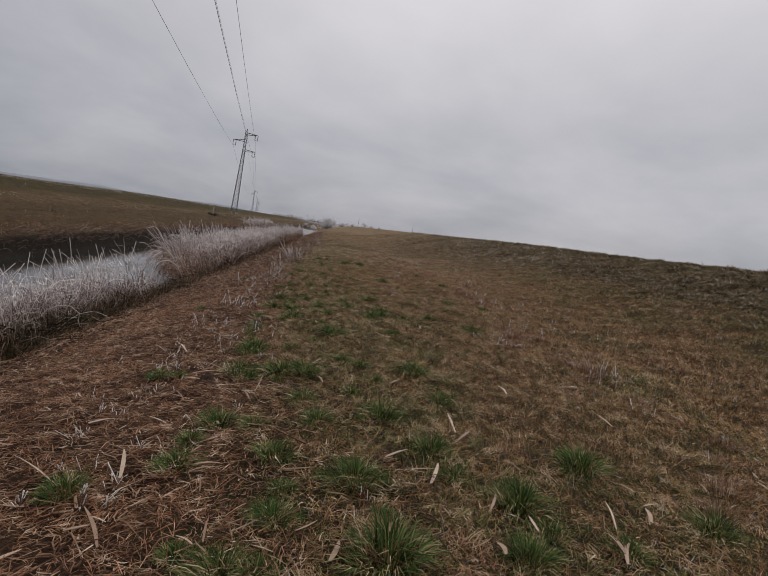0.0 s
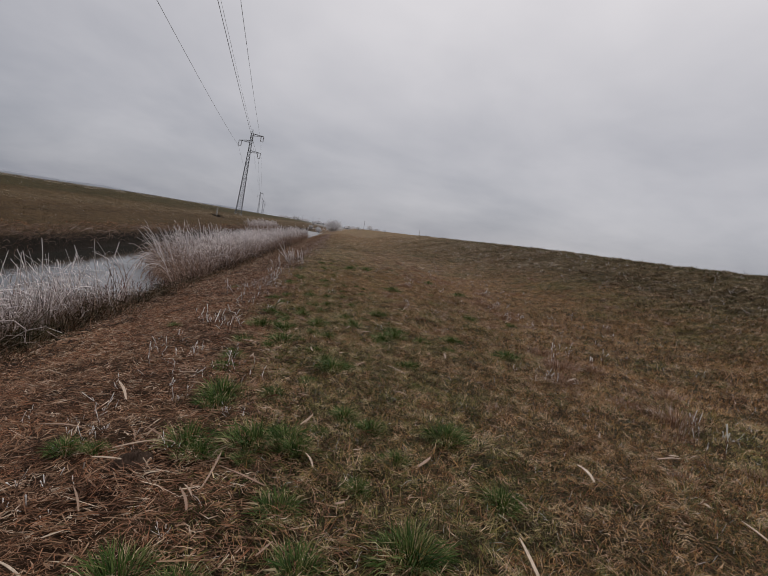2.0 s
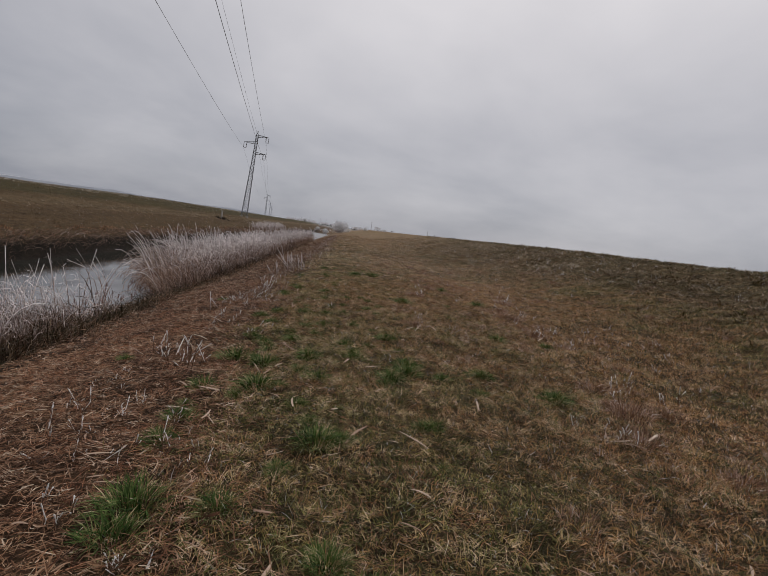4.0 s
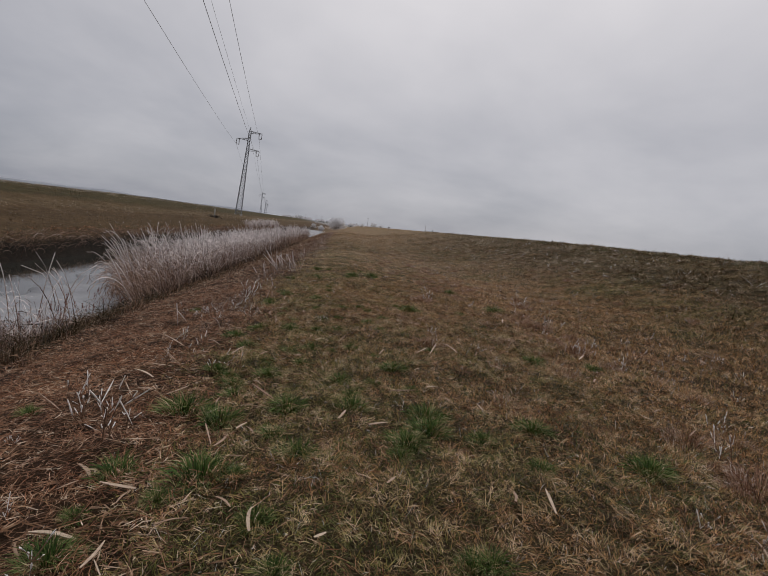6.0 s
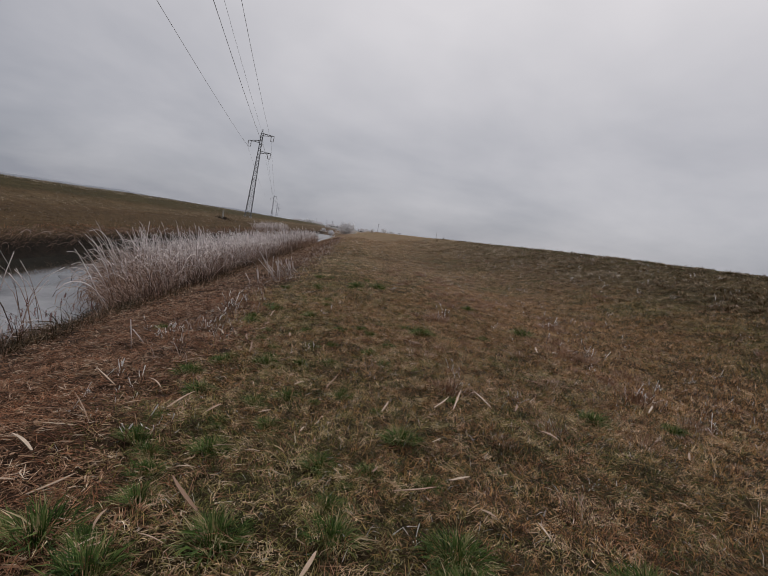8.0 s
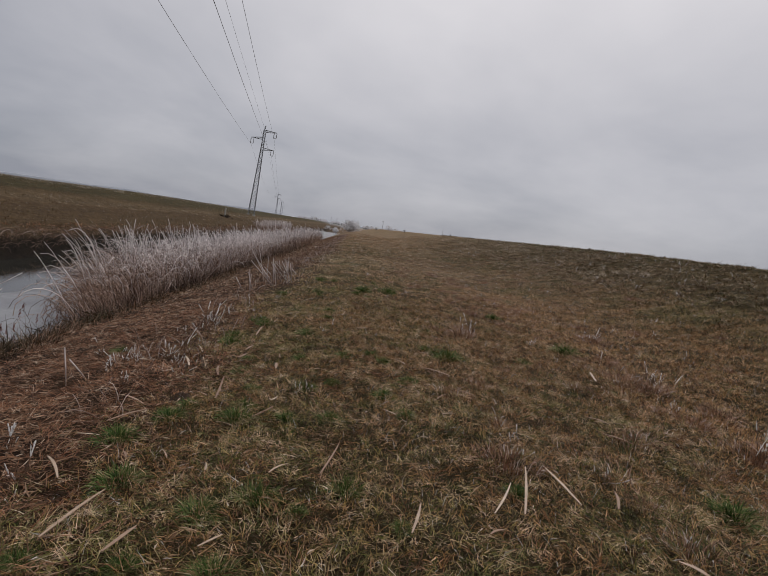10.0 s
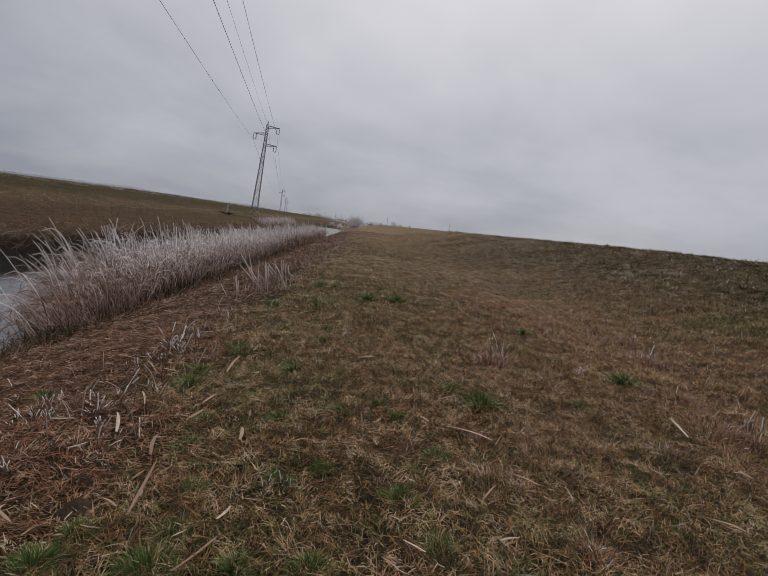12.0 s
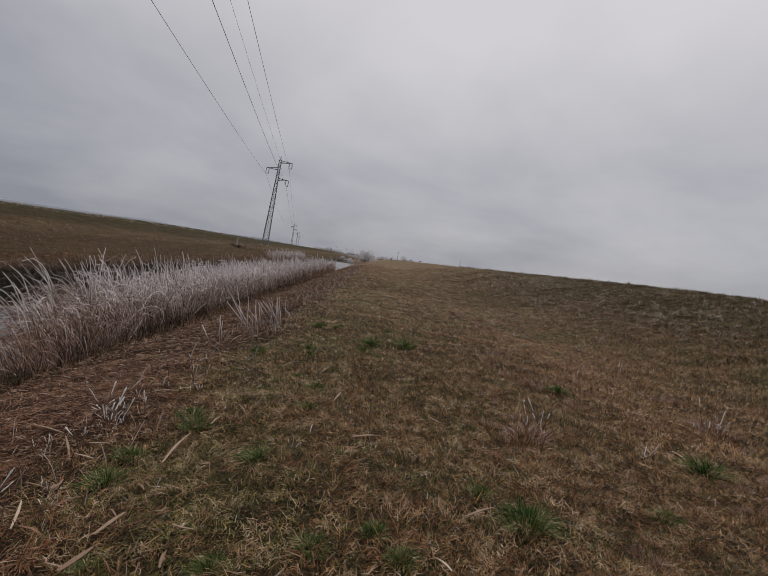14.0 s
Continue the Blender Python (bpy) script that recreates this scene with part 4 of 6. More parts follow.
def slope_clumps(x0, x1, y0, y1, step, size, rimed, per=24, wide=(0.010, 0.020), crown=None, where="dyke slope"):
    """Cushions of grass set apart on the dyke slope: a skirt coloured as the shaded base, and a paler crown, as lit on
    top, combed over to one side that carries the rime.
    """
    r = np.random.default_rng(int(step * 1000 + x0))
    gx, gy = np.meshgrid(np.arange(x0, x1, step), np.arange(y0, y1, step * 1.2))
    cx, cy = gx.ravel() + r.normal(0, step * 0.32, gx.size), gy.ravel() + r.normal(0, step * 0.4, gx.size)
    k = (value_noise(cx / 1.1 + 31, cy / 1.7) + r.normal(0, 0.25, cx.size) > 0.30) & (r.random(cx.size) < smooth(cx, x0, x0 + 2.2))
    cx, cy = cx[k], cy[k]
    s = r.uniform(0.5, 1.4, len(cx)) * size
    comb = 2.7 + 2.2 * (value_noise(cx / 3.0 + 4, cy / 3.0) - 0.5) + r.normal(0, 0.5, len(cx))
    pale = value_noise(cx / 2.3 + 8, cy / 3.1) * 0.5 + r.random(len(cx)) * 0.5 > 1 - rimed
    # the first layer puts the shade at each tussock's base into blade colour
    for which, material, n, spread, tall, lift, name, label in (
            (np.ones(len(cx), bool), M_dusk, per // 2, 0.75, 0.50, 0.0, "dark_tussocks", "shade-dark skirts of the tussocks on the " + where),
            (~pale, crown or M_tussock, per, 0.50, 0.80, 0.16, "brown_tussocks", "brown and olive tussocks on the " + where),
            (pale, M_slope_rime, per, 0.50, 0.80, 0.18, "rimed_tussocks", "tussocks with rimed pale tips on the " + where)):
        m = int(which.sum()) * n
        q, c = np.repeat(s[which], n), np.repeat(comb[which], n)
        a, d = r.uniform(0, 6.283, m), np.sqrt(r.random(m)) * spread * q
        x, y = np.repeat(cx[which], n) + d * np.cos(a), np.repeat(cy[which], n) + d * np.sin(a)
        dome = lift * q * (1 - (d / (spread * q)) ** 2)
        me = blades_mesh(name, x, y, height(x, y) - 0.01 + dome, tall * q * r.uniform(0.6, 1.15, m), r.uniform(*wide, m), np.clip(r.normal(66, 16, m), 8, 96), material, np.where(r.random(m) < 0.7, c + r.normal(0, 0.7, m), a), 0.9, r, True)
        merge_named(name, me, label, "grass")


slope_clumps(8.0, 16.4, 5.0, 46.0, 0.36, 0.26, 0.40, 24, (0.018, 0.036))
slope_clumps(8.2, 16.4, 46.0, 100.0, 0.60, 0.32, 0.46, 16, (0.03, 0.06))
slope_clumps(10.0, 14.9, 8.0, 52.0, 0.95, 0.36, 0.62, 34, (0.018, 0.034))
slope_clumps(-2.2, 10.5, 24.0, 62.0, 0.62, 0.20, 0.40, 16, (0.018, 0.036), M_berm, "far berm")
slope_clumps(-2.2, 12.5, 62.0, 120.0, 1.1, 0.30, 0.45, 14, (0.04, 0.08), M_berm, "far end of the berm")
slope_clumps(4.2, 9.4, 7.0, 40.0, 0.62, 0.15, 0.36, 16, (0.009, 0.018))
rimed_tufts("green_sprouts", 2300, (-0.6, 3.4, 1.4, 24), 0.075, "small fresh green sprouts in the berm turf", (0.003, 0.006), M_green, 14, 0.06, 0.52)
rimed_tufts("dead_grass", 3400, (0.3, 7.0, 1.4, 26), 0.10, "reddish brown dead grass in the berm turf", (0.003, 0.0055), M_red, 16, 0.08, 0.52, False, 1.1)
# the next two put the shade of hollows into tuft colour
rimed_tufts("dark_tussocks", 5000, (8.0, 16.5, 3, 65), 0.12, "nearly black brown tussocks as shaded hollows on the dyke slope", (0.008, 0.016), M_dusk, 12, 0.07, 0.40, True)
rimed_tufts("dark_tussocks", 5200, (-1.4, 8.5, 1.5, 32), 0.082, "small dark tussocks as shaded hollows in the berm turf", (0.005, 0.010), M_dusk, 12, 0.055, 0.44, True)
rimed_tufts("dark_tussocks", 3500, (6.5, 16.2, 4, 75), 0.12, "dark brown and olive tussocks on the dyke slope", (0.008, 0.015), M_sedge, 12, 0.08, 0.40, True)
rimed_tufts("dark_tussocks", 2200, (1.8, 10.0, 5, 42), 0.10, "dark olive tussocks in the berm grass", (0.006, 0.011), M_sedge, 12, 0.07, 0.46, True)
rimed_tufts("crest_grass", 4300, (14.2, 16.6, 6, 60), 0.12, "greener grass along the dyke crest", (0.006, 0.012), M_crest, 12, 0.10, 0.40, True)
rimed_tufts("dead_weeds", 1100, (2.2, 11.0, 5, 45), 0.16, "pinkish brown dead weeds in the berm grass", (0.004, 0.007), M_dead, 26, 0.08, 0.52)
rimed_tufts("rimed_grass", 1500, (2.0, 11, 8, 42), 0.11, "pale rimed tussocks in the berm grass", (0.004, 0.008), M_slope_rime, 9, 0.05, 0.5)
rimed_tufts("rimed_grass", 3400, (-0.5, 11, 28, 120), 0.15, "pale rimed grass along the far berm", (0.008, 0.016), M_slope_rime, 10, 0.09, 0.5, True)
rimed_tufts("dark_tussocks", 1200, (-0.5, 12, 20, 110), 0.13, "brown tussocks along the far berm", (0.010, 0.020), M_sedge, 10, 0.12, 0.45, True)
rimed_tufts("pale_straw", 520, (-0.5, 6.0, 55, 150), 0.16, "pale trodden straw at the far end of the berm", (0.03, 0.06), M_scrap, 10, 0.22, 0.52, True, 1.5)
rimed_tufts("bank_tussocks", 1500, (-16.4, -14.3, 10, 95), 0.20, "tan grass tussocks on the lip of the far bank", (0.014, 0.028), M_mat, 12, 0.12, 0.42, True)
rimed_tufts("rimed_grass", 1300, (-25, -22.5, 15, 150), 0.17, "pale streak of rimed grass on the opposite dyke", (0.02, 0.045), M_slope_rime, 10, 0.10, 0.48, True)
rimed_tufts("rimed_grass", 2600, (-39.5, -32.5, 25, 170), 0.20, "rimed grass along the opposite dyke crest", (0.03, 0.07), None, 8, 0.10, 0.48, True, 1.3)
rimed_tufts("dark_tussocks", 2600, (-39, -15, 25, 130), 0.16, "dark tussocks on the opposite dyke", (0.02, 0.045), M_sedge, 9, 0.14, 0.50, True, 1.3)


def rods_mesh(name, x, y, z, length, width, az, pitch, material, r, ridged=True):
    """Cut straws lying about: flat slivers with a kink, or ridged straight ones."""
    n = len(x)
    d = np.stack([np.cos(az) * np.cos(pitch), np.sin(az) * np.cos(pitch), np.sin(pitch)], 1)
    roll = r.normal(0, 0.5, n)
    s = np.stack([-np.sin(az) * np.cos(roll), np.cos(az) * np.cos(roll), np.sin(roll)], 1)
    up = np.cross(d, s)
    c = np.stack([x, y, z], 1)
    h, w = (length / 2)[:, None], (width / 2)[:, None]
    if ridged:
        pts = []
        for e in (-1, 1):
            q = c + d * h * e
            t = r.uniform(0.55, 1.1, (n, 1))
            pts += [q - s * w * t, q + up * w * 0.8 * t, q + s * w * t]
        co = np.stack(pts, 1).reshape(-1, 3)
        i = np.arange(n) * 6
        return raw_mesh(name, co, np.concatenate([np.stack([i, i + 1, i + 4, i + 3], 1), np.stack([i + 1, i + 2, i + 5, i + 4], 1)]), material)
    # the middle cross-section is pushed aside and up, the ends are torn to uneven widths
    bow = (np.cross(d, np.array([[0, 0, 1.0]])) * r.normal(0, 0.16, (n, 1)) + np.array([[0, 0, 1.0]]) * r.uniform(0, 0.08, (n, 1))) * length[:, None]
    mid = c + bow + d * h * r.uniform(-0.4, 0.4, (n, 1))
    pts = []
    for q, lo, hi in ((c - d * h, 0.25, 1.0), (mid, 0.85, 1.15), (c + d * h, 0.15, 0.9)):
        t = r.uniform(lo, hi, (n, 1))
        pts += [q - s * w * t, q + s * w * t]
    co = np.stack(pts, 1).reshape(-1, 3)
    i = np.arange(n) * 6
    return raw_mesh(name, co, np.concatenate([np.stack([i, i + 1, i + 3, i + 2], 1), np.stack([i + 2, i + 3, i + 5, i + 4], 1)]), material)


def straw_litter(name, n, x0, x1, y0, y1, size, width, label, lim, fade=None, heap=0.035, tilt=9, ridged=True):
    r = np.random.default_rng(n)
    x, y = scatter(x0, x1, y0, y1, n, r)
    k = x < lim + edge_shift(y) + r.normal(0, 0.35, n) + 1.0 * (value_noise(y / 1.7, y / 2.2) - 0.5) + 1.5 * smooth(5 - y, 0, 3) * (value_noise(x / 0.8 + 2, y / 0.8) > 0.3)
    k &= r.random(n) < 1 - 0.12 * smooth(y, 10.5, 13) * (1 - smooth(y, 16, 19)) * smooth(x, -3.2, -1.8)
    if fade is not None:
        k &= r.random(n) < fade(x, y)
    # drifts, with dark hollows between
    k &= value_noise(x / 0.22 + 5, y / 0.22) * 0.5 + value_noise(x / 0.6, y / 0.6 + 8) * 0.5 + r.normal(0, 0.10, n) > 0.19
    x, y = x[k], y[k]
    m = len(x)
    ln = size[0] + (size[1] - size[0]) * r.random(m) ** 1.8
    pitch = np.radians(r.normal(0, tilt, m))
    az = 0.9 + 2.4 * (value_noise(x / 0.7 + 30, y / 0.7) - 0.5) + r.normal(0, 0.95, m)
    z = height(x, y) + heap * r.random(m) + np.abs(np.sin(pitch)) * ln * 0.35
    merge_named(name, rods_mesh(name, x, y, z, ln, r.uniform(*width, m), az, pitch, M_litter, r, ridged), label, "straw")


def near_bank(x, y):
    return smooth(x, -4.6, -3.0) * smooth(y, 0.4, 1.6) * smooth(23 - y, 0, 5)


straw_litter("straw_litter", 150000, -4.6, 1.2, 0.4, 23, (0.03, 0.14), (0.0034, 0.0084), "brown cut reed straw lying on the ditch bank", -0.35, near_bank, 0.035, 9, False)
straw_litter("straw_litter", 15000, -4.4, 1.0, 0.4, 21, (0.06, 0.26), (0.0040, 0.0085), "thin straight stalks of cut reed among the straw", -0.35, near_bank, 0.045, 8, True)
straw_litter("straw_litter", 50000, -3.6, 1.6, 0.6, 16, (0.02, 0.09), (0.0028, 0.006), "short brown chips of straw under the longer ones", -0.35, lambda x, y: near_bank(x, y) * (1 - 0.5 * smooth(y, 7, 11)), 0.018, 7, False)
straw_litter("straw_litter", 1100, -3.8, 0.8, 0.8, 20, (0.16, 0.36), (0.006, 0.011), "longer pale cut stalks strewn over the straw", -0.4, None, 0.05, 7)
straw_litter("straw_litter", 90000, -5.15, 0.2, -3, 46, (0.05, 0.19), (0.007, 0.015), "matted brown straw on the bank slope", -0.6, lambda x, y: (1 - 0.96 * near_bank(x, y)) * (0.75 + 0.25 * smooth(y, -2, 3)), 0.035, 9, False)
straw_litter("reed_chips", 900, -3.6, 0.6, 0.8, 22, (0.05, 0.17), (0.009, 0.018), "broad pale flattened reed leaves strewn over the straw", -0.4, None, 0.05, 9, False)
straw_litter("straw_litter", 24000, -6.0, 0.0, 43, 112, (0.12, 0.42), (0.012, 0.024), "distant straw on the bank slope", -0.6, None, 0.035, 9, False)


turf_mat("litter_mat", 60000, -4.4, 0.4, 0.8, 20, (0.05, 0.15), (0.0020, 0.0042), M_red, "matted red-brown dead leaves among the straw", lambda x, y, r: (r.random(len(x)) < near_bank(x, y)) & (x < -0.35 + edge_shift(y) + r.normal(0, 0.3, len(x))))


def litter_scrap():
    r = np.random.default_rng(3)
    n = 30000
    x, y = scatter(-1.0, 8.5, 0.5, 30, n, r)
    k = r.random(n) < 0.25 + 0.75 * smooth(3.2 - x, 0, 3)
    k &= value_noise(x / 0.5 + 40, y / 0.5) + r.normal(0, 0.1, n) > 0.38
    x, y = x[k], y[k]
    n = len(x)
    pitch = np.radians(r.normal(0, 10, n))
    me = rods_mesh("straw_scrap", x, y, height(x, y) + r.uniform(0.015, 0.05, n), 0.03 + 0.11 * r.random(n) ** 1.9, r.uniform(0.003, 0.0075, n), r.uniform(0, 3.142, n), pitch, M_scrap, r, False)
    merge_named("straw_scrap", me, "loose bits of dry straw scattered through the grass", "straw")


litter_scrap()


def toe_grass():
    """Dead grass and broken reeds hanging out of the bed's foot over the straw, in uneven clumps."""
    r = np.random.default_rng(29)
    c = 620
    cy = r.uniform(-6, 62, c)
    cx = -4.85 + 0.75 * (value_noise(cy * 0 + 2.0, cy / 1.3) - 0.35) + r.normal(0, 0.22, c)
    for material, share, per, label in ((M_litter, 0.6, 26, "tawny dead grass leaning out of the reed foot"), (M_dusk, 0.75, 22, "dark dead grass at the reed foot"), (M_edge, 0.35, 10, "half-rimed broken stalks at the reed foot")):
        k = r.random(c) < share
        m = int(k.sum()) * per
        s = np.repeat(r.uniform(0.6, 1.3, int(k.sum())), per)
        x = np.repeat(cx[k], per) + r.normal(0, 0.11, m) * s
        y = np.repeat(cy[k], per) + r.normal(0, 0.14, m) * s
        me = blades_mesh("toe_grass", x, y, height(x, y) - 0.01, r.uniform(0.16, 0.46, m) * s, r.uniform(0.005, 0.011, m), np.clip(r.normal(48, 20, m), 5, 86), material, r.normal(0.2, 1.3, m), 0.8, r)
        merge_named("toe_grass", me, label, "grass")


toe_grass()


def edge_weeds():
    """The unmown strip at the lip of the bank."""
    r = np.random.default_rng(17)
    n = 1500
    y = 13 + 87 * r.random(n) ** 1.2
    x = -1.6 + r.normal(0, 0.42, n) - 0.006 * y
    k = value_noise(x * 1.5, y / 1.1 + 70) > 0.42
    x, y = x[k], y[k]
    n = len(x)
    me, _ = stalks_mesh("edge_weeds", x, y, height(x, y) - 0.02, r.uniform(0.08, 0.30, n) * (1 + 0.006 * y), 0.0028 + 0.00009 * y, np.abs(r.normal(0, 30, n)), r.uniform(0, 6.283, n), r.uniform(0, 0.8, n), M_edge, 4, 1.0, 0.2)
    merge_named("edge_weeds", me, "low dead weeds with rimed tips along the bank lip", "weeds")


edge_weeds()

# ---- single plants and scraps on the berm ----


def tuft_mesh(seed, n=110, spread=0.15, tall=0.15, material=None, width=(0.0028, 0.0052), open_=55, name="grass_tuft"):
    r = np.random.default_rng(seed)
    a, d = r.uniform(0, 6.283, n), spread * np.sqrt(r.random(n)) * 0.75
    d = d * (1 + 0.25 * np.sin(2 * a + seed))
    x, y = d * np.cos(a), d * np.sin(a)
    az = a + r.normal(0, 0.5, n)
    return blades_mesh(name, x, y, np.zeros(n) - 0.01, r.uniform(0.6, 1.1, n) * tall * (1.1 - 0.3 * d / spread), r.uniform(*width, n), np.clip(8 + open_ * d / spread + r.normal(0, 12, n), 2, 85), material or M_green, az, 1.0, r)


TUFTS = [(-0.12, 2.08, 0.64), (-0.28, 2.09, 0.89), (0.47, 2.21, 1.30), (1.25, 2.35, 0.95), (1.86, 2.47, 0.68), (-0.10, 2.54, 0.83), (0.49, 2.57, 0.56), (2.65, 2.81, 1.03),
    (-0.08, 2.83, 0.60), (1.37, 2.89, 1.21), (0.35, 2.98, 1.14), (-1.35, 3.04, 0.94), (1.02, 3.15, 0.86), (-0.78, 3.24, 0.88), (-0.19, 3.33, 0.91), (0.92, 3.49, 1.02),
    (2.09, 3.50, 1.30), (-0.80, 3.62, 0.70), (-0.40, 3.88, 0.79), (-0.06, 4.50, 0.95), (-0.66, 5.21, 0.84), (-0.01, 5.24, 0.78), (-1.36, 5.30, 0.58), (-1.57, 5.35, 0.77),
    (-0.77, 5.37, 1.10), (-0.33, 5.37, 1.30), (-0.09, 5.37, 1.06), (1.11, 5.57, 1.04), (0.51, 5.66, 0.73), (0.31, 5.87, 0.79), (-0.76, 6.10, 1.04), (-0.31, 6.35, 0.75)]
TUFTS += [(-0.76, 6.39, 1.25), (0.19, 7.18, 1.04), (-0.96, 7.36, 0.81), (-0.62, 8.24, 0.58), (-0.46, 8.53, 1.30), (-0.99, 8.64, 1.04), (0.10, 8.78, 0.81), (1.82, 8.81, 0.66),
    (2.72, 8.93, 1.09), (0.89, 9.07, 0.98), (-0.12, 9.10, 0.68), (1.49, 9.21, 0.69), (1.10, 9.33, 1.04), (-0.54, 9.44, 1.13), (2.02, 9.52, 0.88), (-0.06, 9.63, 1.00),
    (0.49, 9.68, 0.85), (-0.91, 9.74, 1.28), (-2.26, 9.95, 0.65), (-0.57, 10.03, 0.73), (-0.92, 10.85, 0.76), (0.95, 10.94, 0.83), (-0.05, 11.11, 0.77), (-0.25, 11.56, 0.71),
    (0.02, 11.73, 0.73), (2.98, 12.01, 0.97), (-1.07, 12.53, 0.88), (-0.36, 12.86, 0.79), (0.08, 13.61, 0.64), (-0.62, 14.13, 0.52), (0.70, 14.97, 0.54), (-2.40, 15.58, 0.77)]
TUFTS += [(-0.13, 15.89, 0.79), (-0.81, 16.57, 0.81), (-0.90, 16.76, 0.93), (3.90, 16.91, 1.30), (3.40, 19.47, 0.89), (-1.07, 20.14, 0.77), (0.67, 21.30, 1.14), (1.25, 21.39, 1.30),
    (1.48, 2.61, 0.68), (0.09, 3.97, 0.96), (-0.67, 3.98, 1.06), (0.61, 4.07, 1.12), (1.26, 4.69, 0.85), (0.37, 4.71, 0.60), (0.65, 5.11, 0.70), (0.10, 7.58, 0.52),
    (1.04, 7.70, 0.64), (-0.95, 7.79, 0.83), (0.81, 8.85, 0.62), (1.12, 9.64, 1.02), (-0.66, 10.38, 0.72), (0.69, 10.41, 0.55), (0.37, 10.46, 0.76), (-0.75, 10.64, 0.65),
    (-0.36, 10.67, 0.81), (-0.88, 11.16, 0.43), (0.48, 11.86, 0.66), (-0.79, 11.91, 0.87), (3.87, 12.09, 0.74), (0.01, 12.88, 0.52), (-0.86, 12.89, 0.71), (0.95, 13.09, 0.58)]
TUFTS += [(-0.36, 13.13, 0.58), (-0.81, 13.14, 0.58), (0.79, 13.50, 0.68), (-0.38, 13.54, 0.50), (0.32, 13.78, 0.46), (1.07, 14.11, 0.61), (-0.61, 14.52, 0.54), (-0.07, 14.56, 0.56),
    (0.38, 14.77, 0.61), (1.68, 15.30, 1.11), (-1.05, 15.56, 0.79), (2.82, 15.74, 0.64), (-1.09, 15.98, 0.77)]
tuft_meshes = [tuft_mesh(40 + i, 270 + 30 * i, 0.15, 0.17, None, (0.0034, 0.0062), 58) for i in range(6)]
dead_meshes = [tuft_mesh(80 + i, 170 + 30 * i, 0.24, 0.16, M_dead, (0.0026, 0.0050), 26, "dead_tuft") for i in range(5)]


def grass_tuft(x, y, s, k, turn):
    ob = new("grass_tuft", tuft_meshes[k])
    ob.matrix_world = pose(x, y, float(height(x, y)) + 0.012, 0, 0, turn) @ Matrix.Diagonal((s * 1.04, s * 1.04, s, 1))
    return tagged(ob, "fresh green grass tuft in brown winter turf", "grass tuft", "green grass tufts")


r_t = random.Random(5)
for i, (tx, ty, ts) in enumerate(TUFTS):
    grass_tuft(tx, ty, ts, i % 6, r_t.uniform(0, 360))
for i in range(40):
    tx, ty = r_t.gauss(0.15, 0.85), r_t.uniform(2, 24)
    if -1.2 < tx < 5:
        grass_tuft(tx, ty, r_t.uniform(0.3, 0.68), i % 6, r_t.uniform(0, 360))


def dead_tuft(x, y, s, k, turn):
    ob = new("dead_tuft", dead_meshes[k])
    ob.matrix_world = pose(x, y, float(height(x, y)), 0, 0, turn) @ Matrix.Diagonal((s, s, s, 1))
    return tagged(ob, "pinkish brown dead weed tuft with pale tips in turf", "dead tuft", "dead weed tufts")


DEAD = [(1.79, 6.38, 0.78), (3.93, 6.87, 1.50), (3.57, 7.23, 1.05), (3.55, 8.84, 1.50), (3.59, 9.72, 1.15), (2.03, 10.19, 0.96), (2.34, 11.50, 0.84), (3.29, 11.63, 0.93),
    (2.38, 11.95, 0.63), (1.59, 12.37, 1.09), (4.14, 13.21, 1.50), (3.09, 14.63, 0.91), (4.40, 15.30, 1.26), (4.04, 15.41, 1.50), (2.21, 17.09, 1.42), (1.82, 17.33, 0.84),
    (5.12, 18.59, 1.50), (4.50, 21.43, 1.07), (4.04, 8.94, 1.03), (1.25, 10.88, 0.55), (1.79, 11.12, 0.60), (4.69, 11.12, 0.89), (4.74, 14.53, 1.38), (2.33, 15.05, 0.64),
    (3.80, 16.09, 0.79), (3.96, 16.59, 0.76), (2.35, 17.73, 0.68), (5.36, 18.97, 0.84)]
for i, (tx, ty, ts) in enumerate(DEAD):
    dead_tuft(tx, ty, ts, i % 5, r_t.uniform(0, 360))
for i in range(110):
    ty = r_t.uniform(3, 32)
    tx = r_t.gauss(3.9, 0.5) if i % 2 else r_t.uniform(1.0, 9.0)
    dead_tuft(tx, ty, r_t.uniform(0.5, 1.15), i % 5, r_t.uniform(0, 360))


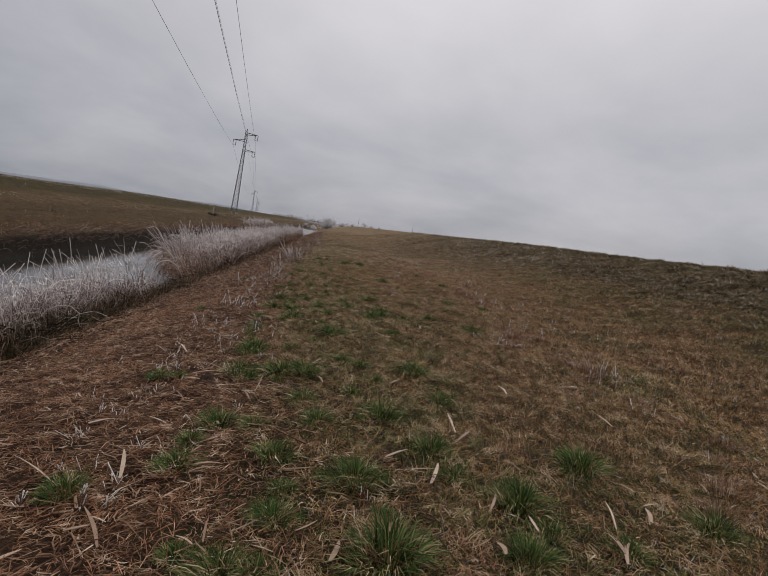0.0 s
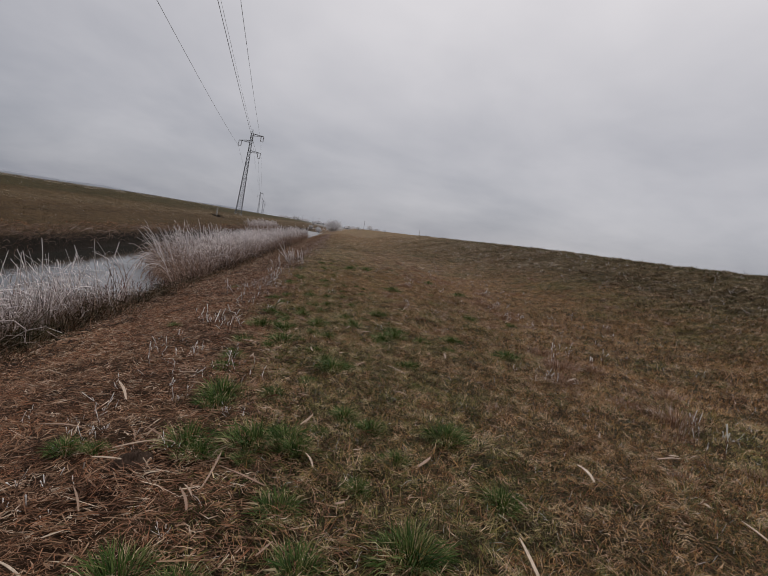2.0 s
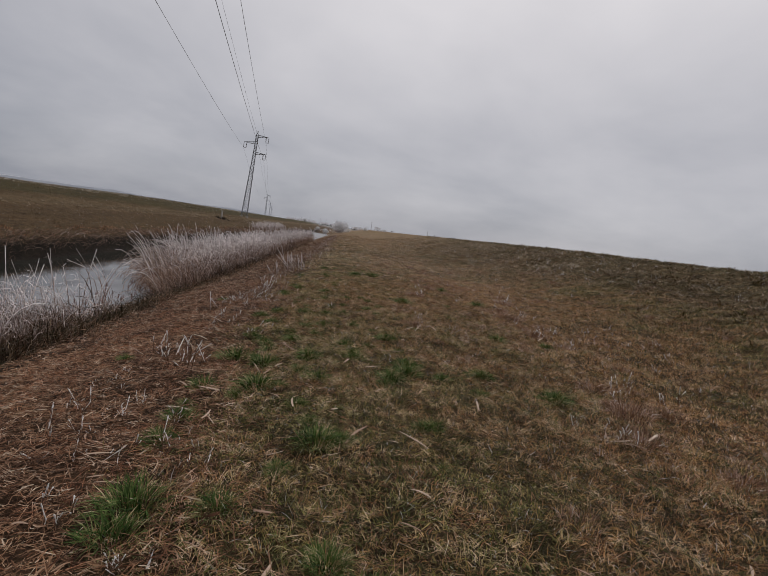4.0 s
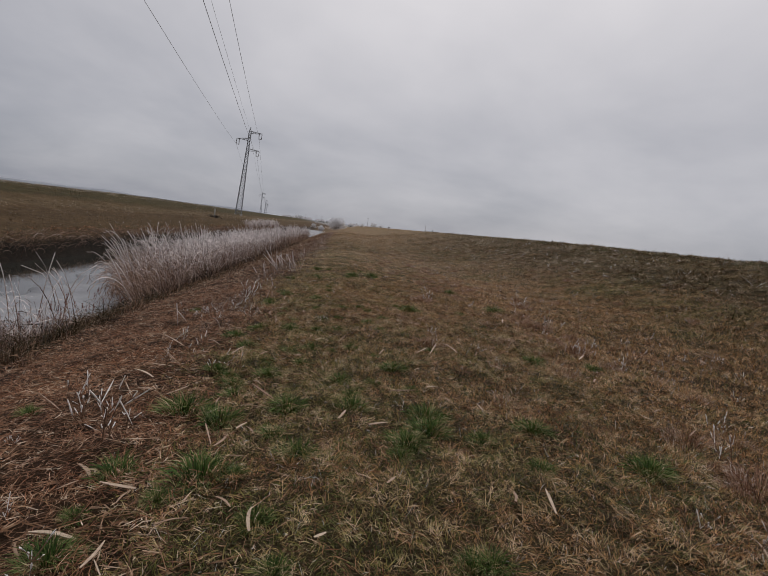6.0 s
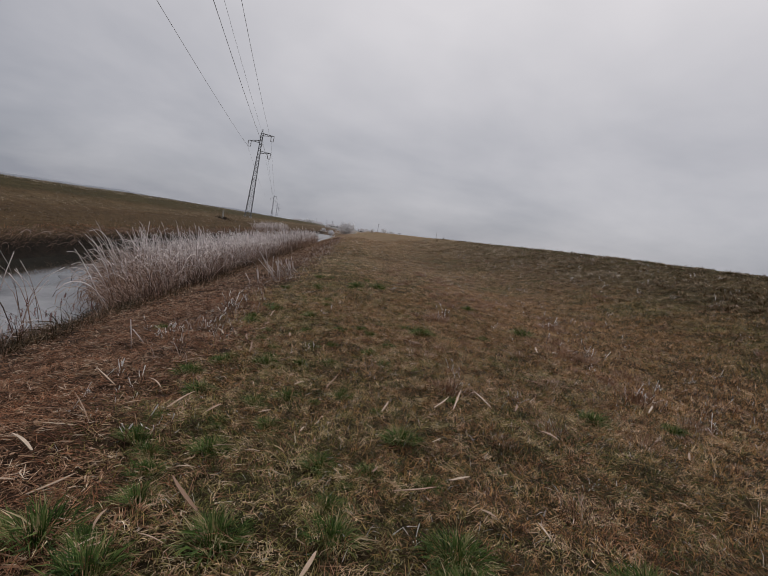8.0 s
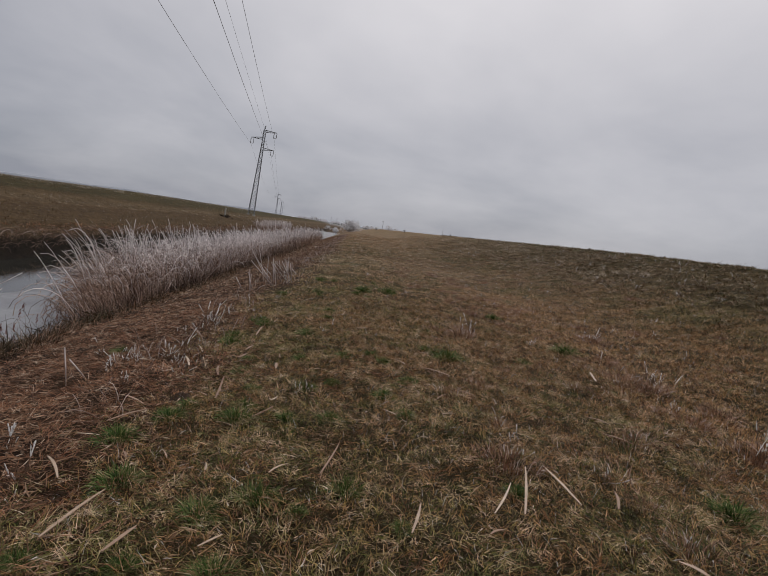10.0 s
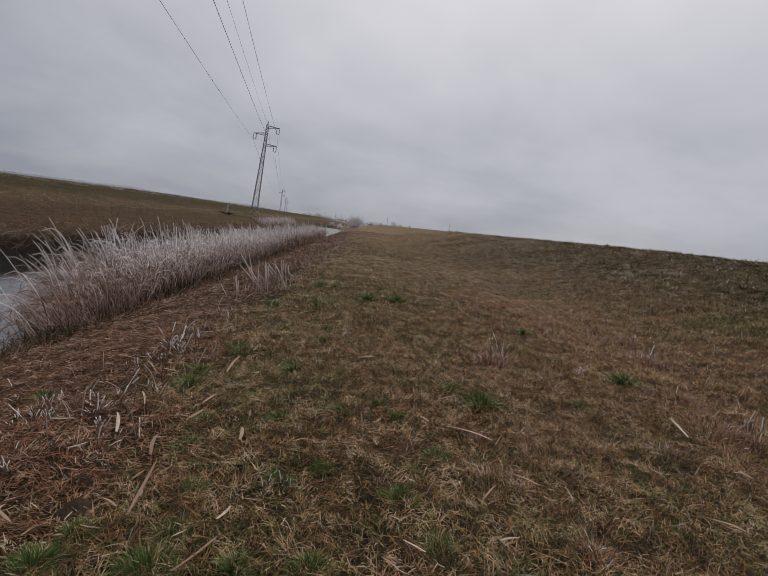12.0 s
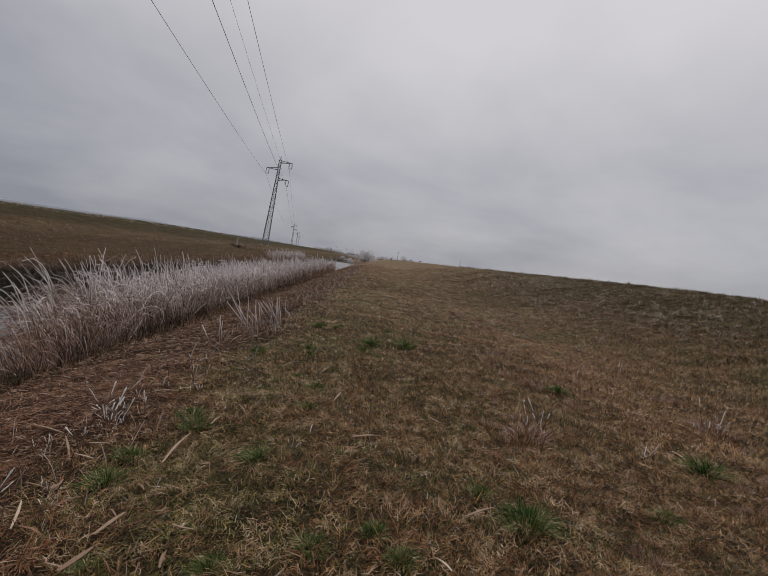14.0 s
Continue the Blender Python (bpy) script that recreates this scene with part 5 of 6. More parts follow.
def fragment_mesh(seed):
    """A flat, bent scrap of reed leaf or split stalk, with thickness."""
    r = random.Random(seed)
    bm = bmesh.new()
    n, ln, w = 7, 0.22, r.uniform(0.0055, 0.0095)
    lift, twist, side = r.uniform(0.0, 0.012), r.uniform(-0.7, 0.7), r.uniform(-0.012, 0.012)
    rows_ = []
    for i in range(n):
        u = i / (n - 1)
        ww = w * (0.12 + 1.2 * math.sin(math.pi * min(1, 0.14 + 0.82 * u)) ** 0.8) * 0.8
        c = Vector((ln * (u - 0.5), side * math.sin(3 * u), lift * math.sin(math.pi * u)))
        t = twist * (u - 0.5)
        o = Vector((0, math.cos(t), math.sin(t))) * ww
        th = Vector((0, -math.sin(t), math.cos(t))) * 0.0016
        rows_.append([bm.verts.new(c - o - th), bm.verts.new(c + o - th), bm.verts.new(c + o + th), bm.verts.new(c - o + th)])
    for a, b in zip(rows_, rows_[1:]):
        for j in range(4):
            bm.faces.new((a[j], a[(j + 1) % 4], b[(j + 1) % 4], b[j]))
    bm.faces.new(rows_[0][::-1])
    bm.faces.new(rows_[-1])
    me = bpy.data.meshes.new("reed_scrap")
    bm.to_mesh(me)
    bm.free()
    me.materials.append(M_straw)
    return me


FRAGMENTS = [(0.21, 2.21, 0.74, 74, 1.35), (-0.49, 2.30, 0.47, 151, 0.85), (1.06, 2.33, 0.42, 102, 1.35), (-0.41, 2.37, 0.91, 97, 0.85), (0.07, 2.40, 0.63, 42, 0.85), (1.81, 2.41, 1.04, 57, 1.35), (1.78, 2.49, 0.88, 88, 1.35), (-1.01, 2.55, 1.64, 124, 1.35),
    (1.37, 2.65, 0.74, 88, 1.35), (2.15, 2.77, 0.83, 67, 1.35), (1.92, 2.79, 1.41, 73, 0.85), (1.17, 2.81, 1.16, 64, 0.85), (2.28, 2.93, 0.79, 19, 0.85), (-0.01, 3.07, 0.92, 17, 0.85), (-0.60, 3.10, 0.77, 35, 0.85), (0.87, 3.11, 1.32, 70, 1.35),
    (2.26, 3.16, 0.52, 113, 0.85), (-0.58, 3.17, 0.81, 11, 1.35), (-1.13, 3.25, 1.81, 108, 1.35)]
FRAGMENTS += [(-1.66, 3.26, 2.70, 141, 0.85), (0.64, 3.32, 1.11, 43, 0.85), (1.48, 3.33, 0.85, 105, 0.85), (3.57, 3.46, 0.60, 87, 0.85), (3.70, 3.66, 0.58, 64, 0.85), (1.23, 3.76, 1.12, 53, 1.35), (-1.18, 4.06, 0.91, 153, 0.85), (1.21, 4.08, 2.07, 85, 1.35),
    (2.13, 4.08, 0.42, 117, 1.35), (-0.08, 4.11, 0.62, 63, 0.85), (-1.62, 4.12, 0.88, 42, 1.35), (2.91, 4.62, 1.30, 89, 1.35), (-1.17, 4.64, 1.21, 122, 0.85), (-0.32, 4.83, 1.63, 151, 0.85), (3.89, 4.95, 0.99, 108, 0.85), (-0.52, 4.97, 2.20, 89, 0.85),
    (2.06, 4.99, 0.77, 105, 0.85), (-1.16, 5.08, 1.14, 5, 0.85), (1.18, 5.12, 0.57, 61, 0.85)]
FRAGMENTS += [(2.03, 5.17, 1.16, 91, 1.35), (-1.08, 5.29, 1.52, 39, 1.35), (-1.06, 5.48, 0.96, 146, 1.35), (-1.78, 5.70, 1.47, 3, 1.35), (3.06, 5.71, 1.51, 20, 0.85), (0.01, 5.75, 1.12, 70, 1.35), (1.60, 5.85, 1.03, 132, 0.85), (3.27, 6.20, 0.38, 172, 0.85),
    (0.84, 6.53, 0.65, 147, 1.35), (-1.72, 6.60, 2.70, 119, 1.35), (-1.01, 6.62, 0.70, 5, 0.85), (0.90, 7.31, 1.38, 131, 0.85), (0.47, 7.33, 1.68, 63, 1.35), (2.96, 7.79, 0.87, 155, 0.85), (2.90, 7.88, 1.00, 14, 1.35), (-0.46, 7.96, 0.74, 25, 0.85),
    (-1.03, 7.97, 1.11, 173, 1.35), (2.79, 8.00, 1.17, 66, 0.85), (3.32, 8.09, 1.40, 44, 1.35)]
FRAGMENTS += [(1.65, 8.28, 1.31, 80, 1.35), (1.44, 8.32, 0.61, 77, 1.35), (-0.88, 8.35, 0.96, 173, 1.35), (-1.21, 8.67, 0.95, 134, 1.35), (-0.45, 8.97, 0.90, 76, 1.35), (-0.59, 9.17, 2.19, 110, 0.85), (-0.36, 9.24, 0.75, 71, 0.85), (-2.26, 9.32, 0.74, 27, 0.85),
    (0.68, 9.35, 0.83, 30, 1.35), (3.72, 9.85, 1.33, 43, 0.85), (-2.13, 10.01, 2.70, 139, 0.85), (-0.33, 10.02, 1.75, 127, 1.35), (-1.42, 10.23, 0.62, 14, 0.85), (0.97, 10.23, 1.42, 27, 0.85), (3.75, 10.43, 0.88, 30, 1.35), (-1.63, 10.75, 1.55, 141, 1.35),
    (-0.51, 11.27, 1.02, 76, 1.35), (2.22, 11.29, 0.83, 127, 1.35), (3.51, 11.35, 0.98, 56, 1.35)]
FRAGMENTS += [(-1.58, 11.42, 2.70, 127, 0.85), (1.28, 11.49, 0.49, 28, 0.85), (-0.84, 11.53, 2.11, 81, 0.85), (1.41, 11.85, 2.03, 62, 0.85), (0.09, 11.94, 0.77, 56, 0.85), (1.58, 11.97, 2.70, 72, 0.85), (2.16, 11.97, 1.08, 69, 1.35), (-1.25, 12.06, 1.47, 129, 0.85),
    (1.84, 12.06, 2.21, 96, 1.35), (0.38, 12.15, 2.15, 78, 0.85), (-1.85, 12.40, 2.70, 132, 0.85), (-1.18, 12.91, 1.74, 66, 0.85), (-0.18, 12.94, 1.42, 67, 0.85), (2.80, 13.14, 1.25, 146, 1.35), (-1.66, 13.16, 0.82, 53, 0.85), (-1.35, 13.36, 1.33, 154, 1.35),
    (-0.67, 13.55, 2.70, 98, 0.85), (1.33, 13.63, 1.26, 56, 0.85), (-1.31, 14.07, 0.58, 56, 1.35)]
FRAGMENTS += [(-0.82, 14.09, 1.39, 103, 1.35), (-0.29, 14.24, 0.85, 99, 1.35), (3.52, 14.37, 0.52, 110, 0.85), (-0.76, 14.51, 0.47, 173, 0.85), (-1.27, 14.53, 1.75, 114, 1.35), (1.40, 14.55, 1.72, 160, 1.35), (-0.70, 14.57, 0.99, 79, 1.35), (1.17, 14.58, 0.59, 166, 0.85),
    (-1.74, 14.67, 0.74, 19, 1.35), (3.61, 15.33, 2.70, 72, 1.35), (1.39, 15.39, 1.31, 36, 0.85), (-1.33, 15.47, 0.59, 93, 1.35), (-0.79, 16.06, 2.70, 91, 1.35), (-1.67, 16.17, 2.04, 125, 0.85), (-0.57, 17.02, 1.32, 122, 0.85), (3.45, 17.18, 1.38, 83, 0.85),
    (3.83, 17.23, 0.96, 96, 1.35), (1.30, 17.28, 0.83, 121, 1.35), (-0.60, 17.43, 1.55, 9, 0.85)]
FRAGMENTS += [(0.31, 17.57, 1.76, 82, 0.85), (1.49, 17.74, 0.75, 27, 0.85), (2.05, 18.37, 1.23, 36, 0.85), (-0.07, 18.76, 0.31, 161, 1.35), (0.06, 18.88, 1.29, 76, 0.85), (0.66, 19.15, 0.77, 174, 0.85), (0.68, 19.49, 0.68, 21, 0.85), (6.67, 23.14, 2.11, 51, 0.85),
    (-1.55, 2.85, 0.60, 176, 1.10), (0.27, 4.50, 0.30, 32, 1.10), (-0.58, 4.56, 1.04, 116, 1.10), (1.37, 4.69, 0.61, 112, 1.10), (2.77, 4.91, 0.29, 97, 1.10), (0.07, 5.04, 0.91, 109, 1.10), (0.84, 5.09, 0.93, 57, 1.10), (-1.25, 7.05, 0.86, 27, 1.10),
    (-0.75, 7.78, 0.91, 85, 1.10), (-0.07, 7.96, 0.95, 96, 1.10), (0.39, 9.41, 0.96, 74, 1.10)]
FRAGMENTS += [(-1.11, 10.17, 1.26, 64, 1.10), (-0.43, 10.37, 0.56, 1, 1.10), (1.30, 10.45, 0.76, 31, 1.10), (0.86, 11.54, 1.39, 75, 1.10), (4.05, 12.81, 1.69, 53, 1.10), (1.31, 13.14, 0.54, 20, 1.10), (-0.15, 13.27, 0.65, 75, 1.10), (6.42, 13.35, 1.67, 70, 1.10),
    (2.82, 13.58, 0.98, 144, 1.10), (1.60, 13.86, 1.08, 139, 1.10), (-0.30, 14.58, 0.60, 98, 1.10), (-0.69, 14.86, 1.14, 81, 1.10), (-1.29, 15.04, 1.51, 116, 1.10), (0.65, 16.47, 1.33, 31, 1.10), (-0.67, 16.60, 1.01, 86, 1.10), (-2.13, 16.67, 1.49, 170, 1.10),
    (-1.57, 17.76, 1.11, 26, 1.10)]
scrap_meshes = [fragment_mesh(i) for i in range(9)]


def reed_scrap(x, y, s, k, turn, tilt=0.0, broad=0.8):
    ob = new("reed_scrap", scrap_meshes[k])
    ob.matrix_world = pose(x, y, float(height(x, y)) + 0.058, tilt, tilt * 0.6, turn) @ Matrix.Diagonal((s, broad * 1.02, min(s, 1.3), 1))
    return tagged(ob, "pale dry scrap of reed leaf lying on the turf", "reed scrap", "scraps of cut reed")


r_f = random.Random(9)
for i, (fx, fy, fs, fa, fw) in enumerate(FRAGMENTS):
    reed_scrap(fx, fy, fs, i % 9, fa, r_f.uniform(-5, 5), fw)
for i in range(150):
    if i % 3:
        fx, fy = r_f.gauss(-1.0, 0.7), r_f.uniform(1.8, 22)
    else:
        fx, fy = r_f.uniform(0, 6), r_f.uniform(2, 24)
    reed_scrap(fx, fy, r_f.uniform(0.3, 0.75), i % 9, r_f.uniform(0, 180), r_f.uniform(-14, 14))


def rime_sleeve(bm, a, b, w, r, cap, slot=0):
    """A rough crust of frost round the length a-b, thicker on one side, with a ragged cap."""
    o = Vector((math.cos(2.1), math.sin(2.1), 0.3)) * w * 0.35
    rings, faces = [], []
    for u in (0.0, 0.22, 0.45, 0.7, 0.9, 1.03):
        ww = w * (0.15 if u == 0 else r.uniform(0.75, 1.35)) * (cap if u == 0.9 else 0.55 if u > 1 else 1)
        c = a + (b - a) * u + o
        rings.append([bm.verts.new(c + Vector((math.cos(t), math.sin(t), r.uniform(-0.6, 0.6))) * ww) for t in (0.3, 1.9, 3.2, 4.8)])
    for lo, hi in zip(rings, rings[1:]):
        for i in range(4):
            faces.append(bm.faces.new((lo[i], lo[(i + 1) % 4], hi[(i + 1) % 4], hi[i])))
    faces.append(bm.faces.new(rings[-1]))
    for f in faces:
        f.material_index = slot
    return rings[0]


def stem_meshes(seed, tall, lean=26):
    """One cut dead stem with its side shoots grown on, and the rime on its tip."""
    r = random.Random(seed)
    a, b = bmesh.new(), bmesh.new()
    az, le = r.uniform(0, 6.283), radians(abs(r.gauss(0, lean)))
    d = Vector((math.cos(az) * math.sin(le), math.sin(az) * math.sin(le), math.cos(le)))
    p, h = Vector((0, 0, -0.03)), tall * r.uniform(0.4, 1.0)
    k = p + d * h * 0.6
    e = k + (d + Vector((r.gauss(0, 0.25), r.gauss(0, 0.25), 0.1))).normalized() * h * 0.4
    foot, knee = beam(a, p, k, 0.0030, 4, 0.0027)
    top, _ = beam(a, k, e, 0.0027, 4, 0.0018)
    a.faces.new((knee[0], knee[1], top[0]))
    rime_sleeve(b, k + (e - k) * r.uniform(-0.6, 0.4), e, 0.0030, r, r.uniform(1.2, 1.9))
    for n in range(r.choice((1, 2, 3, 4))):
        u = r.uniform(0.3, 1.0)
        s = p + (k - p) * u
        o = s + Vector((r.gauss(0, 0.028), r.gauss(0, 0.028), r.uniform(0.02, 0.07)))
        root, _ = beam(a, s, o, 0.0019, 4, 0.0012)
        a.faces.new((foot[n], knee[n], root[0]))
        if r.random() < 0.7:
            crust = rime_sleeve(a, s.lerp(o, 0.45), o, 0.0023, r, r.uniform(1.2, 1.9), 1)
            a.faces.new((root[1], root[2], crust[0]))
    out = []
    for bm, nm, ms in ((a, "stem", (M_stem, M_frost)), (b, "rime", (M_frost,))):
        me = bpy.data.meshes.new(nm)
        bm.to_mesh(me)
        bm.free()
        for m in ms:
            me.materials.append(m)
        out.append(me)
    return out


STEMS = [stem_meshes(60 + i, 0.15 + 0.045 * (i % 5)) for i in range(24)]
r_s = random.Random(77)
MOUNDS = [(-1.03, 5.11, 1.15), (-0.94, 13.36, 1.1)]


def frosted_weed(x, y, s, k, turn):
    ob = new("frosted_weed")
    ob.matrix_world = pose(x, y, float(height(x, y)), 0, 0, turn) @ Matrix.Diagonal((s, s, s, 1))
    for _ in range(2 + k % 3):
        st, ri = STEMS[r_s.randrange(24)]
        one = link("stem", st, ob)
        one.matrix_local = pose(r_s.gauss(0, 0.05), r_s.gauss(0, 0.05), 0, 0, 0, r_s.uniform(0, 360))
        link("rime", ri, one, "white hoar frost on the stem tip")
    return tagged(ob, "dead brown weed stems tipped with white hoar frost", "weed", "frosted weeds")


WEEDS = [(2.11, 2.33, 0.36), (0.74, 2.33, 0.29), (0.42, 2.71, 0.80), (-1.14, 2.80, 0.89), (-1.51, 2.90, 1.28), (-1.16, 3.02, 1.29), (-0.97, 3.42, 0.78), (0.97, 3.73, 0.42),
    (-1.64, 3.83, 0.77), (-0.58, 4.28, 0.52), (-1.74, 4.33, 1.28), (-1.50, 4.66, 1.18), (-1.88, 4.70, 0.61), (-2.11, 4.71, 1.09), (-1.39, 4.88, 1.04), (3.56, 5.05, 1.08),
    (0.12, 5.26, 0.45), (-1.16, 5.27, 0.58), (-1.46, 5.39, 0.98), (0.39, 5.68, 0.51), (-1.49, 5.71, 1.05), (-0.61, 5.83, 0.78), (3.52, 5.99, 1.20), (3.81, 6.17, 1.90),
    (4.05, 6.75, 1.40), (-0.61, 6.77, 1.14), (-1.38, 7.03, 1.18), (-0.87, 7.15, 1.12), (-1.69, 7.27, 1.90), (-1.42, 7.75, 1.07), (3.04, 7.84, 1.46), (2.72, 7.85, 1.05)]
WEEDS += [(2.55, 8.19, 0.96), (-1.42, 8.25, 0.92), (-1.72, 8.61, 0.89), (-1.23, 9.09, 1.90), (-1.94, 9.24, 0.72), (4.33, 9.30, 1.90), (3.69, 9.34, 1.47), (-1.55, 9.46, 1.90),
    (-1.74, 9.70, 1.90), (-1.68, 9.98, 1.90), (-1.94, 10.02, 1.31), (1.98, 10.38, 0.73), (2.39, 10.50, 0.62), (2.23, 10.55, 0.69), (-1.40, 11.30, 0.66), (2.33, 11.45, 0.76),
    (-1.42, 11.96, 1.26), (-1.33, 12.04, 1.05), (4.40, 12.35, 1.50), (2.29, 12.38, 0.79), (1.67, 12.48, 1.09), (1.62, 12.60, 0.95), (4.20, 13.07, 1.40), (4.15, 13.15, 1.61),
    (5.21, 13.16, 1.23), (4.77, 13.82, 1.36), (-1.18, 13.95, 1.43), (-1.86, 14.28, 1.10), (-1.31, 14.33, 1.05), (-1.45, 14.50, 1.37), (-1.68, 14.70, 0.72), (-1.48, 14.82, 1.74)]
WEEDS += [(4.11, 15.49, 1.11), (4.75, 15.73, 1.41), (4.72, 15.78, 1.21), (2.41, 15.91, 0.52), (0.10, 16.16, 0.95), (-1.84, 16.19, 0.92), (-1.54, 16.42, 1.90), (-1.51, 16.81, 1.90),
    (-1.59, 16.84, 1.90), (-1.49, 16.91, 1.52), (-1.74, 16.91, 1.71), (2.37, 17.33, 1.90), (2.31, 17.36, 1.35), (2.44, 17.40, 1.79), (-1.28, 17.89, 1.22), (-1.54, 17.91, 0.89),
    (4.97, 18.50, 1.34), (5.11, 18.56, 1.72), (6.17, 19.15, 1.54), (7.12, 26.48, 1.90), (9.81, 28.51, 1.90), (-0.82, 5.11, 0.80), (-1.64, 5.99, 1.00), (4.17, 6.47, 0.90),
    (-1.71, 6.60, 1.00), (-1.02, 7.66, 1.20), (-1.82, 8.03, 1.40), (0.89, 9.68, 0.60), (-1.59, 11.68, 1.10), (-1.72, 12.40, 1.30), (1.74, 13.01, 1.00), (0.01, 13.54, 0.90)]
WEEDS += [(0.11, 13.58, 0.90), (-1.56, 13.80, 1.20), (-2.06, 14.86, 1.20), (-2.22, 14.93, 1.20), (-1.21, 15.09, 1.00), (-2.24, 15.27, 1.40), (-2.67, 15.51, 1.20), (2.59, 18.28, 1.20),
    (5.60, 19.17, 1.00)]
r_w = random.Random(21)
for i, (wx, wy, ws) in enumerate(WEEDS):
    frosted_weed(wx, wy, ws * 0.98, 2 + i % 6, r_w.uniform(0, 360))
for i in range(70):
    if i % 4:
        wx, wy = r_w.gauss(-1.45, 0.35), r_w.uniform(3, 34)
    else:
        wx, wy = r_w.uniform(0.5, 11), r_w.uniform(4, 30)
    frosted_weed(wx, wy, r_w.uniform(0.5, 1.2), i % 8, r_w.uniform(0, 360))
for i in range(110):
    frosted_weed(r_w.uniform(8.5, 15.5), r_w.uniform(10, 50), r_w.uniform(0.9, 1.8), i % 8, r_w.uniform(0, 360))
for i in range(90):
    frosted_weed(r_w.gauss(5.0, 1.3), r_w.uniform(8, 34), r_w.uniform(0.5, 1.2), i % 8, r_w.uniform(0, 360))


def tall_clump(x, y, seed, n, tall):
    """Stout broken stalks, rimed, standing and leaning out of one root."""
    r = random.Random(seed)
    ob = new("stalk_clump")
    ob.matrix_world = pose(x, y, float(height(x, y)))
    for i in range(n):
        bm = bmesh.new()
        az, le = r.uniform(2.2, 4.6), radians(r.uniform(4, 14) if i % 2 else r.uniform(30, 55))
        d = Vector((math.cos(az) * math.sin(le), math.sin(az) * math.sin(le) * 0.6, math.cos(le))).normalized()
        p = Vector((r.gauss(0, 0.10), r.gauss(0, 0.10), -0.03))
        h = tall * r.uniform(0.6, 1.0)
        q = p + d * h * 0.5
        beam(bm, p, q, 0.0050, 5, 0.0060)
        beam(bm, q, q + (d + Vector((r.gauss(0, 0.05), r.gauss(0, 0.05), 0))).normalized() * h * 0.5, 0.0060, 5, 0.0072)
        part("stalk", bm, M_tall, ob)
    return tagged(ob, "clump of tall frosted broken stalks at the bank edge", "dead plant")


tall_clump(-1.62, 22.1, 4, 8, 1.0)
tall_clump(-1.95, 21.3, 14, 4, 0.6)
tall_clump(-1.30, 22.9, 15, 3, 0.75)
tall_clump(-1.50, 24.1, 16, 5, 0.8)
tall_clump(-1.75, 26.0, 17, 4, 0.7)
tall_clump(-1.75, 23.4, 6, 4, 0.6)
tall_clump(-1.35, 24.8, 8, 2, 0.55)
tall_clump(-2.35, 14.3, 9, 2, 0.55)

def soil_mound(x, y, s, seed):
    """A low crumbled heap of dark soil thrown up in the turf."""
    r = np.random.default_rng(seed)
    a, d = np.meshgrid(np.linspace(0, 2 * math.pi, 29)[:-1], np.linspace(0, 1, 9))
    rough = 0.75 + 0.5 * value_noise(3 + 2.2 * np.cos(a) + seed, 3 + 2.2 * np.sin(a))
    px, py = d * np.cos(a) * 0.11 * rough * s, d * np.sin(a) * 0.11 * rough * s
    pz = 0.042 * s * (1 - d ** 1.6) + 0.045 * s * (r.random(d.shape) - 0.5) * (1 - d ** 3) + 0.02 - 0.05 * d ** 4
    pz[0], px[0], py[0] = pz[0].mean(), 0, 0
    k = np.arange(8)[:, None] * 28 + np.arange(28)
    nxt = np.arange(8)[:, None] * 28 + (np.arange(28) + 1) % 28
    q = np.stack([k, nxt, nxt + 28, k + 28], -1).reshape(-1, 4)
    ob = new("soil_mound", raw_mesh("soil_mound", np.stack([px, py, pz], -1).reshape(-1, 3), q, M_soil))
    ob.matrix_world = pose(x, y, float(height(x, y)))
    return tagged(ob, "small crumbled mound of dark soil in the turf", "soil mound", "soil mounds")


for i, (mx, my, ms) in enumerate(MOUNDS):
    soil_mound(mx, my, ms, 5 + i)

# ---- the power line ----
ARM_Z = 21.3


def truss(bm, members):
    """Bars bolted end to end into one frame."""
    prev = None
    for a, b, r, *more in members:
        va, vb = beam(bm, a, b, r, *more)
        if prev:
            bm.faces.new((prev[0], prev[1], va[0]))
        prev = vb


